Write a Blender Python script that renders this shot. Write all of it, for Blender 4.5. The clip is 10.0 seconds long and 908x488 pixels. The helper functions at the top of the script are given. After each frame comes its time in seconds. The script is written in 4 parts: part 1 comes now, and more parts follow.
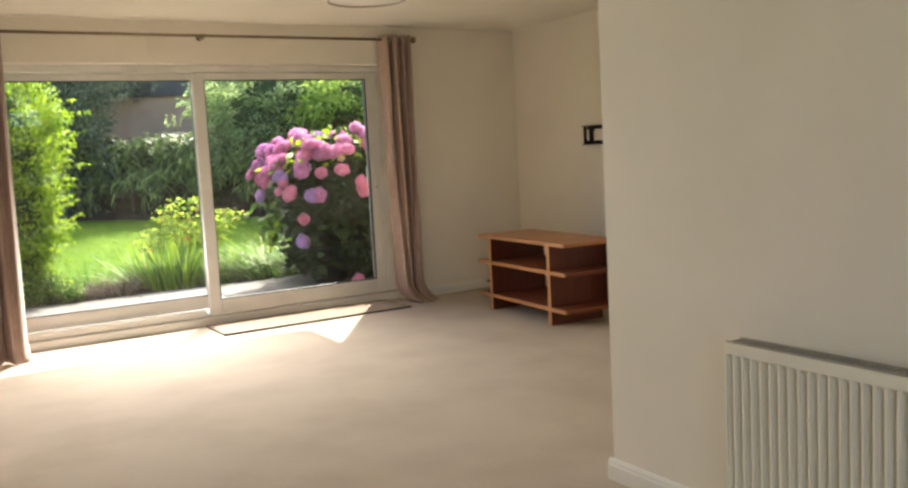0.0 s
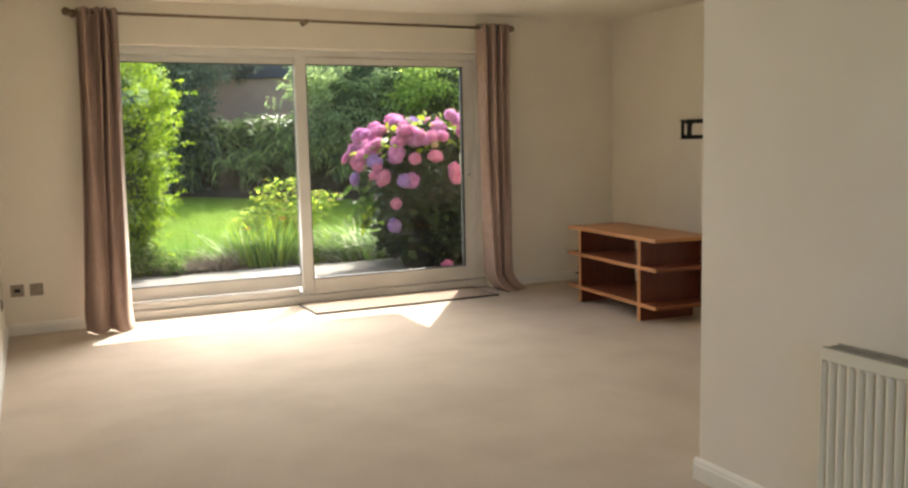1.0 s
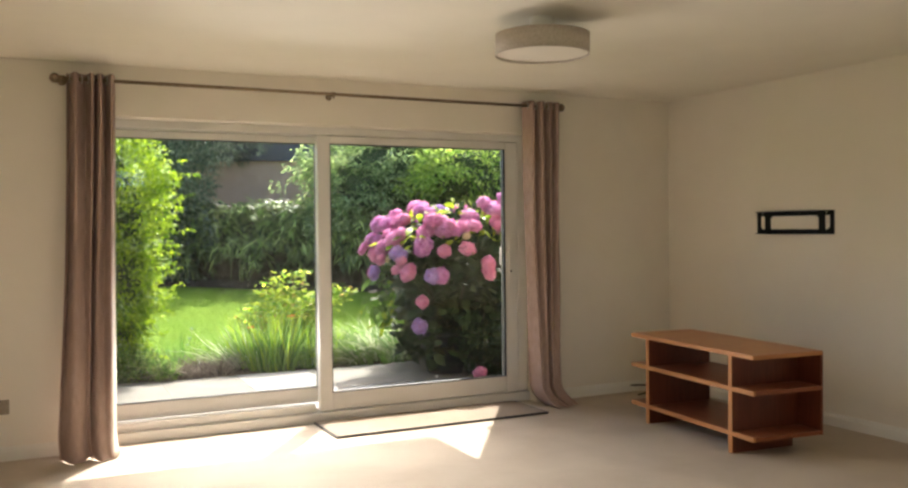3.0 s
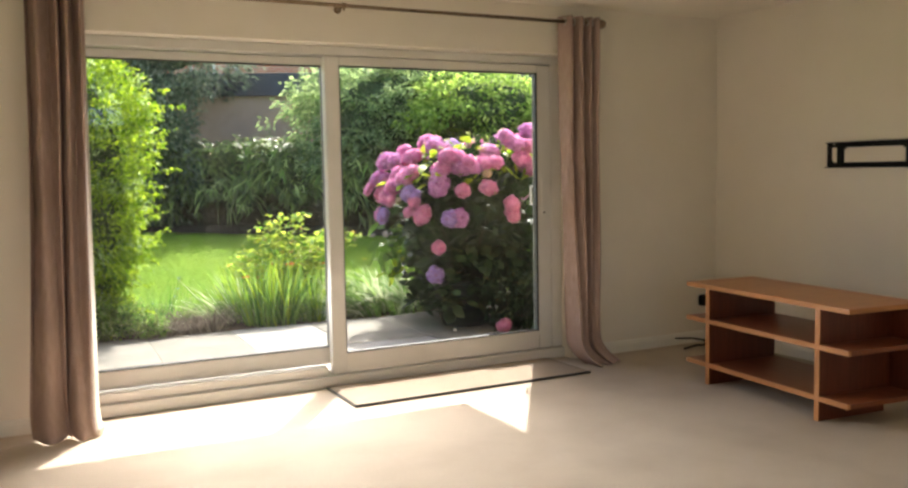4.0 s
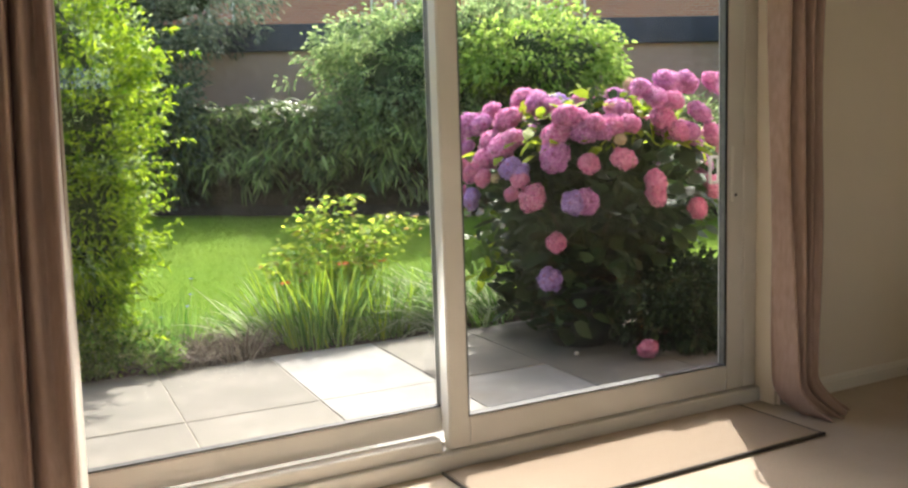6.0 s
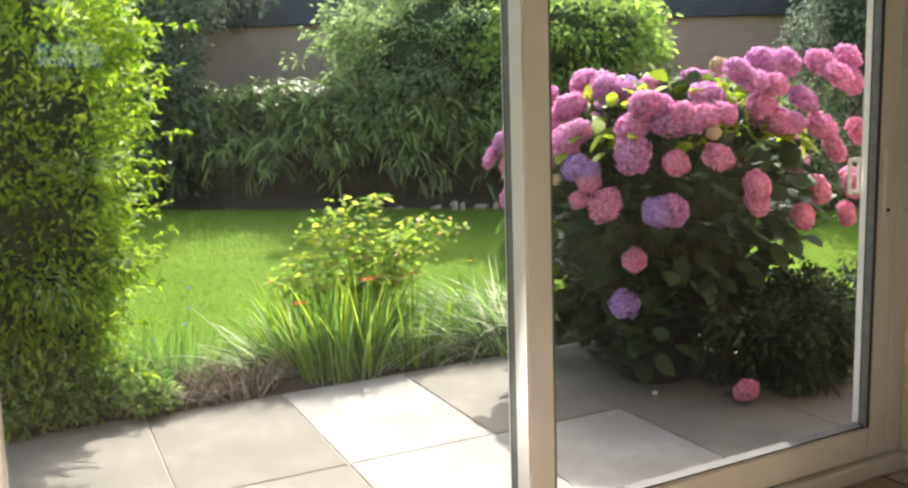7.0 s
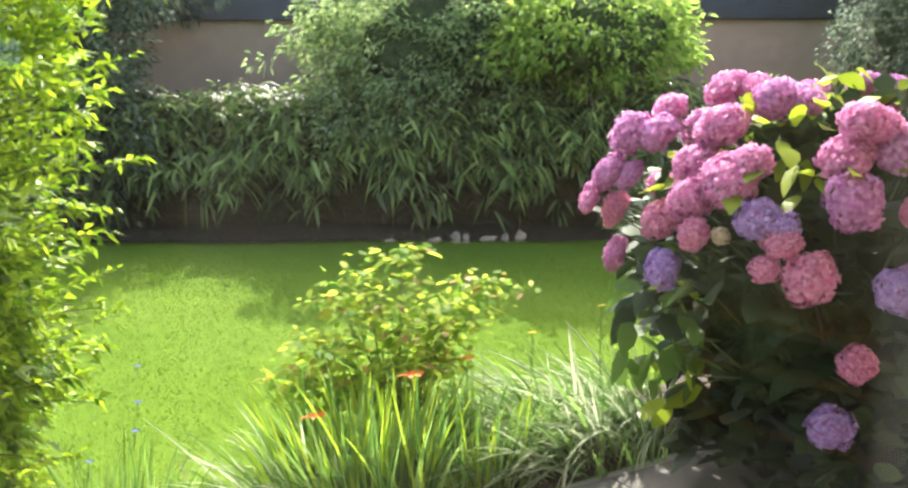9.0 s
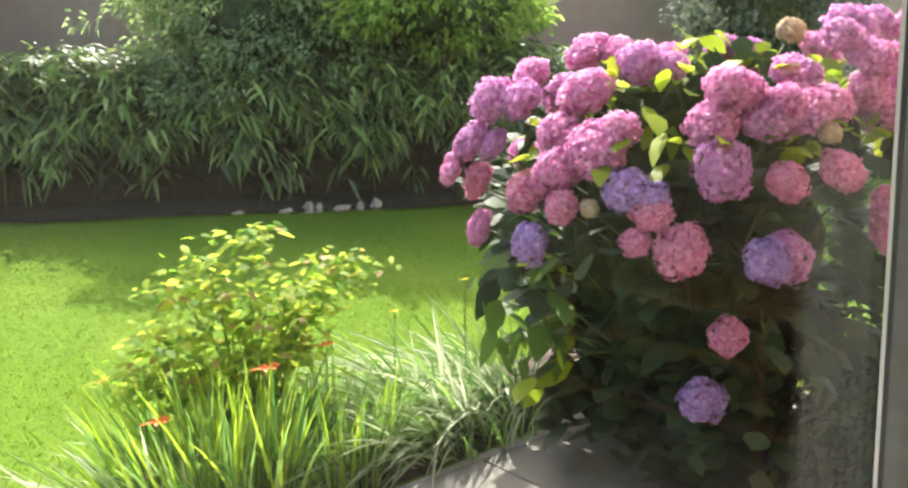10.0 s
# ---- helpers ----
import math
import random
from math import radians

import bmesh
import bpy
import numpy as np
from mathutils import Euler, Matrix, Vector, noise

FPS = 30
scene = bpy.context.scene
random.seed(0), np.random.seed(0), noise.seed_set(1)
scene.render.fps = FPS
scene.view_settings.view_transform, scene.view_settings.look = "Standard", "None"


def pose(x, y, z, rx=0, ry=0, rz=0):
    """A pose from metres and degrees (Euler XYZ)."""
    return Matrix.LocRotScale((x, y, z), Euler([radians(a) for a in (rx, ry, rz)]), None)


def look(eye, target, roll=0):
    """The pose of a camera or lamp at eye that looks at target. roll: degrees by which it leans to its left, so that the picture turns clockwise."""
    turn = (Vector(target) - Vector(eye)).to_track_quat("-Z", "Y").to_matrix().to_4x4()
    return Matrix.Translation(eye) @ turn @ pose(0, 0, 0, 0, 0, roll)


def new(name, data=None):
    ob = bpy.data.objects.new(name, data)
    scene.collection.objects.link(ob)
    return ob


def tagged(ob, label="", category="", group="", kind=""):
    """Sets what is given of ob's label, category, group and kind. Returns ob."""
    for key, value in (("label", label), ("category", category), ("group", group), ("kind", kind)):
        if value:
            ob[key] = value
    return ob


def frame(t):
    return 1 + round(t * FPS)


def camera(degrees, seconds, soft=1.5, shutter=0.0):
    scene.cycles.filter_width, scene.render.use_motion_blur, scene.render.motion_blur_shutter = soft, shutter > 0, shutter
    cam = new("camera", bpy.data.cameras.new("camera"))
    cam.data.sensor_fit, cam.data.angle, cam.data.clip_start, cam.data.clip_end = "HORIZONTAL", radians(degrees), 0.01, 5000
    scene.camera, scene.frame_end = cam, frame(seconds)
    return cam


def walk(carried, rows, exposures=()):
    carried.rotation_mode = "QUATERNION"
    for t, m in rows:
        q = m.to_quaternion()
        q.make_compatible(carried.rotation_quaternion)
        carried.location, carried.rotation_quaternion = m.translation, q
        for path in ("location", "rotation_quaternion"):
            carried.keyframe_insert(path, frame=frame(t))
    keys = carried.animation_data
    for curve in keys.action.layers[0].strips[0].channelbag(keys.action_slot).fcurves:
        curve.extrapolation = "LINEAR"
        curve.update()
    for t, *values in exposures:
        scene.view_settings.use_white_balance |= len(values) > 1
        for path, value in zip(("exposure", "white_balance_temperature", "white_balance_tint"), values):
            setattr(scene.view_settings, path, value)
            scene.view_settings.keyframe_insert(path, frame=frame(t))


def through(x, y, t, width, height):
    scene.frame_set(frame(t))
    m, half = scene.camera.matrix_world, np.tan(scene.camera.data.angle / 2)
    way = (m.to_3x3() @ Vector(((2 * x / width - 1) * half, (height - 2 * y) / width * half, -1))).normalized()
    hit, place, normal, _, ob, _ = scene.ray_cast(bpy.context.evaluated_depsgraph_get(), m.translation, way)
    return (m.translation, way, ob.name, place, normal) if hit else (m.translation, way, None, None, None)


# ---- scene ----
cam = camera(54.2, 10.0, soft=2.45)
# seconds, eye x y z, then the turn in degrees
ROWS = [
    (0.0, 0.024, 0.023, 1.304, 84.07, 3.07, -31.40),
    (0.5, -0.027, -0.018, 1.310, 83.81, 1.82, -26.76),
    (1.0, -0.009, 0.004, 1.314, 83.51, 1.28, -25.53),
    (1.5, 0.012, 0.184, 1.320, 83.51, -0.06, -24.27),
    (1.7, -0.003, 0.273, 1.306, 83.87, 0.69, -24.09),
    (2.0, -0.018, 0.488, 1.343, 89.43, 2.16, -24.84),
    (2.2, -0.024, 0.602, 1.357, 92.06, 2.04, -24.69),
    (3.3, 0.113, 1.368, 1.369, 87.54, 0.27, -26.43),
    (3.5, 0.104, 1.549, 1.362, 86.85, 0.33, -26.46),
    (4.0, 0.182, 2.006, 1.337, 85.20, 1.05, -27.39),
    (4.5, 0.266, 2.495, 1.358, 84.39, 0.52, -27.46),
    (5.0, 0.318, 3.024, 1.333, 84.19, 1.97, -27.41),
    (6.5, 0.520, 4.576, 1.395, 82.19, 1.64, -27.98),
    (7.0, 0.649, 5.050, 1.436, 81.54, 1.78, -27.75),
    (7.5, 0.669, 5.544, 1.426, 81.21, 1.48, -28.22),
    (8.0, 0.737, 5.987, 1.442, 80.93, 1.66, -28.73),
    (8.5, 0.818, 6.396, 1.471, 81.39, 0.80, -29.60),
    (9.0, 0.888, 6.720, 1.482, 82.06, 1.25, -31.85),
    (9.5, 0.953, 6.881, 1.502, 80.70, 1.30, -40.87),
    (10.0, 1.015, 6.922, 1.506, 79.31, 1.74, -41.44),
]
walk(cam, [(t, pose(x, y, z, rx, ry, rz)) for t, x, y, z, rx, ry, rz in ROWS],
     exposures=[(0.0, 1.53), (0.6, 1.50), (1.5, 1.40), (2.2, 1.42), (3.5, 1.39), (4.0, 1.37), (5.0, 1.24), (6.5, 1.00), (7.5, 1.17), (10.0, 1.30)])

# ---- world, sun and large lights ----
SUN_EL, SUN_X, SUN_Y = radians(47), 0.56, 0.83
world = bpy.data.worlds.new("world")
scene.world = world
world.use_nodes = True
wn = world.node_tree
sky = wn.nodes.new("ShaderNodeTexSky")
sky.sky_type, sky.sun_disc = "NISHITA", False
sky.air_density, sky.dust_density, sky.ozone_density = 0.6, 3.0, 0.3
sky.sun_elevation, sky.sun_rotation = SUN_EL, math.atan2(SUN_X, SUN_Y)
wn.links.new(sky.outputs[0], wn.nodes["Background"].inputs[0])
wn.nodes["Background"].inputs[1].default_value = 0.335

sun = new("sun", bpy.data.lights.new("sun", "SUN"))
sun.data.energy, sun.data.angle, sun.data.color = 4.3, radians(0.6), (1.0, 0.955, 0.88)
h = math.cos(SUN_EL) / math.hypot(SUN_X, SUN_Y)
sun.matrix_world = look((h * SUN_X * 30, h * SUN_Y * 30, math.sin(SUN_EL) * 30), (0, 0, 0))

# daylight of the window behind the walk's start
rear = new("rear_window_daylight", bpy.data.lights.new("rear_window_daylight", "AREA"))
rear.data.shape, rear.data.size, rear.data.size_y = "RECTANGLE", 1.55, 1.2
rear.data.energy, rear.data.color = 5.5, (0.95, 0.97, 1.0)
rear.matrix_world = look((-0.28, -1.86, 1.5), (0.4, 4.0, 1.3))
# daylight of the sky and the bright garden that enters through the patio door
sill = new("patio_door_daylight", bpy.data.lights.new("patio_door_daylight", "AREA"))
sill.data.shape, sill.data.size, sill.data.size_y = "RECTANGLE", 1.15, 1.6
sill.data.energy, sill.data.color = 19.5, (1.0, 0.985, 0.96)
sill.data.spread = radians(115)
sill.matrix_world = look((1.36, 7.16, 1.20), (1.7, 2.0, -0.6))



# ---- materials ----
def shader(name):
    m = bpy.data.materials.new(name)
    m.use_nodes = True
    return m, m.node_tree.nodes, m.node_tree.links


def rgb(c):
    return (c[0], c[1], c[2], 1.0)


def surface(name, a, b, rough=0.6, scale=8.0, detail=6.0, bump=0.1, bscale=None, metal=0.0, stain=None, stain_scale=1.2, depth=0.004, spec=0.5, stretch=(1, 1, 1), rnd=0.0):
    """Two tones mixed by fine noise, a wide stain over them, and a fine relief."""
    m, n, l = shader(name)
    p = n["Principled BSDF"]
    tc = n.new("ShaderNodeTexCoord")
    mp = n.new("ShaderNodeMapping")
    mp.inputs["Scale"].default_value = stretch
    l.new(tc.outputs["Object"], mp.inputs["Vector"])
    no = n.new("ShaderNodeTexNoise")
    no.inputs["Scale"].default_value, no.inputs["Detail"].default_value = scale, detail
    l.new(mp.outputs[0], no.inputs["Vector"])
    ramp = n.new("ShaderNodeValToRGB")
    ramp.color_ramp.elements[0].position, ramp.color_ramp.elements[1].position = 0.32, 0.68
    ramp.color_ramp.elements[0].color, ramp.color_ramp.elements[1].color = rgb(a), rgb(b)
    l.new(no.outputs["Fac"], ramp.inputs[0])
    out = ramp.outputs[0]
    if stain:
        big = n.new("ShaderNodeTexNoise")
        big.inputs["Scale"].default_value, big.inputs["Detail"].default_value = stain_scale, 4.0
        l.new(tc.outputs["Object"], big.inputs["Vector"])
        r2 = n.new("ShaderNodeValToRGB")
        r2.color_ramp.elements[0].position, r2.color_ramp.elements[1].position = 0.42, 0.72
        l.new(big.outputs["Fac"], r2.inputs[0])
        mx = n.new("ShaderNodeMixRGB")
        mx.inputs[2].default_value = rgb(stain)
        l.new(r2.outputs[0], mx.inputs[0])
        l.new(out, mx.inputs[1])
        out = mx.outputs[0]
    if rnd:
        oi = n.new("ShaderNodeObjectInfo")
        mr = n.new("ShaderNodeMapRange")
        mr.inputs["To Min"].default_value, mr.inputs["To Max"].default_value = 1 - rnd, 1 + rnd
        l.new(oi.outputs["Random"], mr.inputs["Value"])
        hs = n.new("ShaderNodeHueSaturation")
        l.new(mr.outputs[0], hs.inputs["Value"])
        l.new(out, hs.inputs["Color"])
        out = hs.outputs[0]
    l.new(out, p.inputs["Base Color"])
    p.inputs["Roughness"].default_value, p.inputs["Metallic"].default_value = rough, metal
    p.inputs["Specular IOR Level"].default_value = spec
    if bump:
        bn = n.new("ShaderNodeTexNoise")
        bn.inputs["Scale"].default_value, bn.inputs["Detail"].default_value = bscale or scale * 3, 4.0
        l.new(mp.outputs[0], bn.inputs["Vector"])
        bp = n.new("ShaderNodeBump")
        bp.inputs["Strength"].default_value, bp.inputs["Distance"].default_value = bump, depth
        l.new(bn.outputs["Fac"], bp.inputs["Height"])
        l.new(bp.outputs[0], p.inputs["Normal"])
    return m


def foliage(name, dark, light, through=0.35, glow=None, rough=0.45, spec=0.22):
    """A leaf's upper face, with light passing through, and each leaf's own tone."""
    m, n, l = shader(name)
    p = n["Principled BSDF"]
    ge = n.new("ShaderNodeNewGeometry")
    ramp = n.new("ShaderNodeValToRGB")
    ramp.color_ramp.elements[0].color, ramp.color_ramp.elements[1].color = rgb(dark), rgb(light)
    l.new(ge.outputs["Random Per Island"], ramp.inputs[0])
    l.new(ramp.outputs[0], p.inputs["Base Color"])
    p.inputs["Roughness"].default_value = rough
    p.inputs["Specular IOR Level"].default_value = spec
    tr = n.new("ShaderNodeBsdfTranslucent")
    if glow:
        mx = n.new("ShaderNodeMixRGB")
        mx.blend_type, mx.inputs[0].default_value = "MULTIPLY", 1.0
        mx.inputs[2].default_value = rgb(glow)
        l.new(ramp.outputs[0], mx.inputs[1])
        l.new(mx.outputs[0], tr.inputs["Color"])
    else:
        l.new(ramp.outputs[0], tr.inputs["Color"])
    mix = n.new("ShaderNodeMixShader")
    mix.inputs[0].default_value = through
    l.new(p.outputs[0], mix.inputs[1])
    l.new(tr.outputs[0], mix.inputs[2])
    l.new(mix.outputs[0], n["Material Output"].inputs["Surface"])
    return m


def clear_glass(name):
    m, n, l = shader(name)
    lw = n.new("ShaderNodeLayerWeight")
    lw.inputs["Blend"].default_value = 0.5
    pw = n.new("ShaderNodeMath")
    pw.operation, pw.inputs[1].default_value = "POWER", 4.0
    l.new(lw.outputs["Facing"], pw.inputs[0])
    fr = n.new("ShaderNodeMath")
    fr.operation, fr.inputs[1].default_value, fr.inputs[2].default_value = "MULTIPLY_ADD", 0.5, 0.030
    l.new(pw.outputs[0], fr.inputs[0])
    tp = n.new("ShaderNodeBsdfTransparent")
    tp.inputs["Color"].default_value = (0.985, 0.99, 0.98, 1)
    gl = n.new("ShaderNodeBsdfGlossy")
    gl.inputs["Roughness"].default_value = 0.0
    mix = n.new("ShaderNodeMixShader")
    veil = n.new("ShaderNodeBsdfTranslucent")
    veil.inputs["Color"].default_value = (0.85, 0.83, 0.78, 1)
    film = n.new("ShaderNodeMixShader")
    film.inputs[0].default_value = 0.0008
    l.new(tp.outputs[0], film.inputs[1])
    l.new(veil.outputs[0], film.inputs[2])
    l.new(fr.outputs[0], mix.inputs[0])
    l.new(film.outputs[0], mix.inputs[1])
    l.new(gl.outputs[0], mix.inputs[2])
    l.new(mix.outputs[0], n["Material Output"].inputs["Surface"])
    return m


M_WALL = surface("cream_wall_paint", (0.785, 0.72, 0.615), (0.82, 0.755, 0.65), 0.75, 3.0, bump=0.06, bscale=140, depth=0.001, stain=(0.765, 0.70, 0.595), stain_scale=0.7, spec=0.25)
M_CEIL = surface("ceiling_paint", (0.80, 0.745, 0.63), (0.83, 0.775, 0.66), 0.85, 2.5, bump=0.05, bscale=120, depth=0.001, spec=0.2)
M_TRIM = surface("white_gloss_trim", (0.76, 0.73, 0.66), (0.80, 0.77, 0.70), 0.35, 5, bump=0.02, depth=0.001)
M_UPVC = surface("white_plastic_frame", (0.68, 0.65, 0.595), (0.73, 0.70, 0.645), 0.4, 4, bump=0.01, depth=0.001, stain=(0.64, 0.61, 0.55), stain_scale=3)
M_CARPET = surface("beige_carpet", (0.495, 0.412, 0.322), (0.63, 0.54, 0.432), 0.95, 160, 3, bump=0.7, bscale=420, depth=0.006, stain=(0.482, 0.402, 0.314), stain_scale=1.9, spec=0.1)
M_MAT = surface("tan_mat_pile", (0.31, 0.245, 0.185), (0.42, 0.34, 0.26), 0.95, 220, 3, bump=0.8, bscale=500, depth=0.006, spec=0.1)
M_EDGE = surface("dark_binding", (0.035, 0.028, 0.022), (0.06, 0.05, 0.04), 0.8, 60)
M_BEAD = surface("shaded_stile_grey", (0.12, 0.12, 0.105), (0.17, 0.17, 0.15), 0.5, 30, bump=0.05)
M_RUBBER = surface("black_gasket", (0.015, 0.015, 0.015), (0.03, 0.03, 0.03), 0.6, 40)
M_CURTAIN = surface("mushroom_curtain", (0.36, 0.252, 0.208), (0.45, 0.325, 0.275), 0.8, 60, 3, bump=0.25, bscale=260, depth=0.002, stain=(0.345, 0.24, 0.196), stain_scale=2.0, stretch=(1, 1, 0.25), spec=0.25)
M_BRASS = surface("dull_bronze_pole", (0.20, 0.145, 0.09), (0.30, 0.225, 0.15), 0.42, 30, metal=0.9, bump=0.1)
M_LINING = surface("cream_curtain_lining", (0.62, 0.56, 0.48), (0.68, 0.62, 0.54), 0.85, 60, 3, bump=0.2, bscale=260, depth=0.002, spec=0.2)
M_STEEL = surface("brushed_steel", (0.42, 0.38, 0.32), (0.55, 0.50, 0.43), 0.35, 30, metal=1.0, bump=0.1)
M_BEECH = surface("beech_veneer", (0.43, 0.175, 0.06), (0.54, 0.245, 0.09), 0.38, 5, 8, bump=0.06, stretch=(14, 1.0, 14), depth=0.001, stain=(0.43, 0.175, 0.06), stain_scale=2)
M_BEECHV = surface("shaded_veneer_upright", (0.105, 0.022, 0.009), (0.155, 0.037, 0.015), 0.38, 5, 8, bump=0.06, stretch=(14, 14, 1.0), depth=0.001)
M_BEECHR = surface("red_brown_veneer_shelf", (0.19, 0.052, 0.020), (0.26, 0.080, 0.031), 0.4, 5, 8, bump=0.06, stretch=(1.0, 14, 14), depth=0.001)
M_BLACK = surface("black_powder_coat", (0.007, 0.007, 0.007), (0.012, 0.012, 0.012), 0.7, 30, bump=0.1, spec=0.2)
M_SHADE = surface("grey_linen_shade", (0.42, 0.36, 0.29), (0.50, 0.43, 0.35), 0.9, 90, 2, bump=0.3, bscale=300, depth=0.001, spec=0.1)
M_DIFF = surface("opal_diffuser", (0.72, 0.66, 0.56), (0.76, 0.70, 0.60), 0.5, 4, bump=0)
M_RAD = surface("cream_radiator_enamel", (0.82, 0.775, 0.65), (0.86, 0.815, 0.69), 0.35, 6, bump=0.02, depth=0.001)
M_GRILLE = surface("radiator_grille_grey", (0.34, 0.31, 0.26), (0.42, 0.39, 0.32), 0.5, 20)
M_SOCKET = surface("satin_steel_plate", (0.25, 0.20, 0.14), (0.33, 0.27, 0.20), 0.4, 40, metal=0.3)
M_SLAB = surface("concrete_paving", (0.150, 0.139, 0.118), (0.200, 0.187, 0.160), 0.85, 14, 8, bump=0.35, bscale=60, depth=0.004, stain=(0.132, 0.125, 0.105), stain_scale=2.2, rnd=0.13)
M_SLABW = surface("pale_paving", (0.245, 0.242, 0.232), (0.305, 0.302, 0.290), 0.85, 14, 8, bump=0.3, bscale=60, depth=0.004, stain=(0.22, 0.208, 0.184), stain_scale=2.6)
M_JOINT = surface("mortar_joint", (0.30, 0.28, 0.235), (0.37, 0.345, 0.295), 0.95, 30, bump=0.4)
M_SOIL = surface("dark_garden_soil", (0.045, 0.032, 0.022), (0.11, 0.08, 0.055), 0.95, 18, 8, bump=0.9, bscale=50, depth=0.02)
M_LAWN = surface("mown_lawn", (0.106, 0.200, 0.012), (0.160, 0.273, 0.022), 0.9, 35, 8, bump=0.9, bscale=140, depth=0.02, stain=(0.185, 0.286, 0.027), stain_scale=0.9, spec=0.1)
M_RENDER = surface("pinkish_render_wall", (0.41, 0.275, 0.19), (0.49, 0.34, 0.245), 0.9, 9, 8, bump=0.4, bscale=40, depth=0.01, stain=(0.31, 0.23, 0.18), stain_scale=0.8)
M_FASCIA = surface("dark_fascia_board", (0.025, 0.028, 0.034), (0.045, 0.05, 0.06), 0.5, 6, bump=0.1)
M_HOUSE, hn, hl = shader("far_brickwork")
bt = hn.new("ShaderNodeTexBrick")
for key, val in (("Color1", (0.42, 0.15, 0.09, 1)), ("Color2", (0.34, 0.11, 0.065, 1)), ("Mortar", (0.42, 0.34, 0.27, 1)), ("Scale", 1.0), ("Mortar Size", 0.01), ("Brick Width", 0.225), ("Row Height", 0.075)):
    bt.inputs[key].default_value = val
tcn, mpn = hn.new("ShaderNodeTexCoord"), hn.new("ShaderNodeMapping")
mpn.inputs["Rotation"].default_value = (radians(90), 0, 0)
hl.new(tcn.outputs["Object"], mpn.inputs["Vector"])
hl.new(mpn.outputs[0], bt.inputs["Vector"])
hl.new(bt.outputs["Color"], hn["Principled BSDF"].inputs["Base Color"])
hn["Principled BSDF"].inputs["Roughness"].default_value = 0.9
M_ROOF = surface("roof_tile", (0.15, 0.10, 0.08), (0.22, 0.15, 0.12), 0.85, 6, 6, bump=0.3)
M_BARK = surface("bark", (0.06, 0.045, 0.03), (0.13, 0.10, 0.07), 0.9, 20, 8, bump=0.8, depth=0.01, stretch=(1, 1, 0.2))
M_STEM = surface("green_stem", (0.06, 0.10, 0.02), (0.11, 0.15, 0.04), 0.6, 25)
M_POT = surface("dark_green_glazed_pot", (0.007, 0.014, 0.011), (0.013, 0.025, 0.020), 0.5, 5, bump=0.05)
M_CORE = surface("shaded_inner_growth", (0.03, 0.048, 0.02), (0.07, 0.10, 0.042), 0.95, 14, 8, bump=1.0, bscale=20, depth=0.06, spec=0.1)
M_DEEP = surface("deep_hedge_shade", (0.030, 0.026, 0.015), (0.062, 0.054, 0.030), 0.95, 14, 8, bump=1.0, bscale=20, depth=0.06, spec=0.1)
M_STONE = surface("pale_edging_stone", (0.32, 0.25, 0.18), (0.50, 0.40, 0.31), 0.9, 20, bump=0.4)
M_GLASS = clear_glass("window_glass")
L_VINE = foliage("climber_leaf", (0.095, 0.215, 0.016), (0.48, 0.63, 0.07), 0.52, (1.1, 1.1, 0.5))
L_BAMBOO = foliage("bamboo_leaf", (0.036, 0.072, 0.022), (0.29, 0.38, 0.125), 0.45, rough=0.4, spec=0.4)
L_BAMBOOP = foliage("lit_bamboo_leaf", (0.22, 0.36, 0.08), (0.54, 0.68, 0.24), 0.52, rough=0.5, spec=0.22)
L_SHRUB = foliage("shrub_leaf", (0.095, 0.175, 0.065), (0.53, 0.66, 0.35), 0.58, (1.05, 1.05, 0.8), rough=0.6, spec=0.2)
L_SHRUBB = foliage("sunlit_shrub_leaf", (0.12, 0.25, 0.03), (0.52, 0.66, 0.15), 0.6, rough=0.6)
L_TREE = foliage("tree_leaf", (0.025, 0.05, 0.03), (0.27, 0.34, 0.22), 0.45, rough=0.6, spec=0.2)
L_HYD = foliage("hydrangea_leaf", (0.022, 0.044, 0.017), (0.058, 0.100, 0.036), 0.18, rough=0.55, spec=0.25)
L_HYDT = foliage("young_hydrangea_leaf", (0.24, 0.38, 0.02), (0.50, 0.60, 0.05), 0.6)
L_IRIS = foliage("sword_leaf", (0.07, 0.19, 0.03), (0.37, 0.57, 0.14), 0.52)
L_VARI = foliage("variegated_blade", (0.12, 0.22, 0.06), (0.78, 0.83, 0.58), 0.45)
L_SHOOT = foliage("mid_green_shoot_leaf", (0.045, 0.11, 0.025), (0.20, 0.33, 0.06), 0.45)
L_RED = foliage("reddish_young_leaf", (0.26, 0.15, 0.05), (0.50, 0.34, 0.10), 0.5)
L_LIME = foliage("lime_blade", (0.32, 0.50, 0.03), (0.54, 0.68, 0.07), 0.58)
L_ROSE = foliage("rose_leaf", (0.14, 0.32, 0.03), (0.60, 0.66, 0.08), 0.68, rough=0.6)
L_GRASS = foliage("lawn_blade", (0.120, 0.214, 0.013), (0.178, 0.276, 0.023), 0.5)
L_COVER = foliage("ground_cover_leaf", (0.15, 0.26, 0.05), (0.44, 0.52, 0.19), 0.4)
L_DRY = foliage("dry_twig", (0.13, 0.105, 0.085), (0.42, 0.37, 0.32), 0.1, rough=0.8)
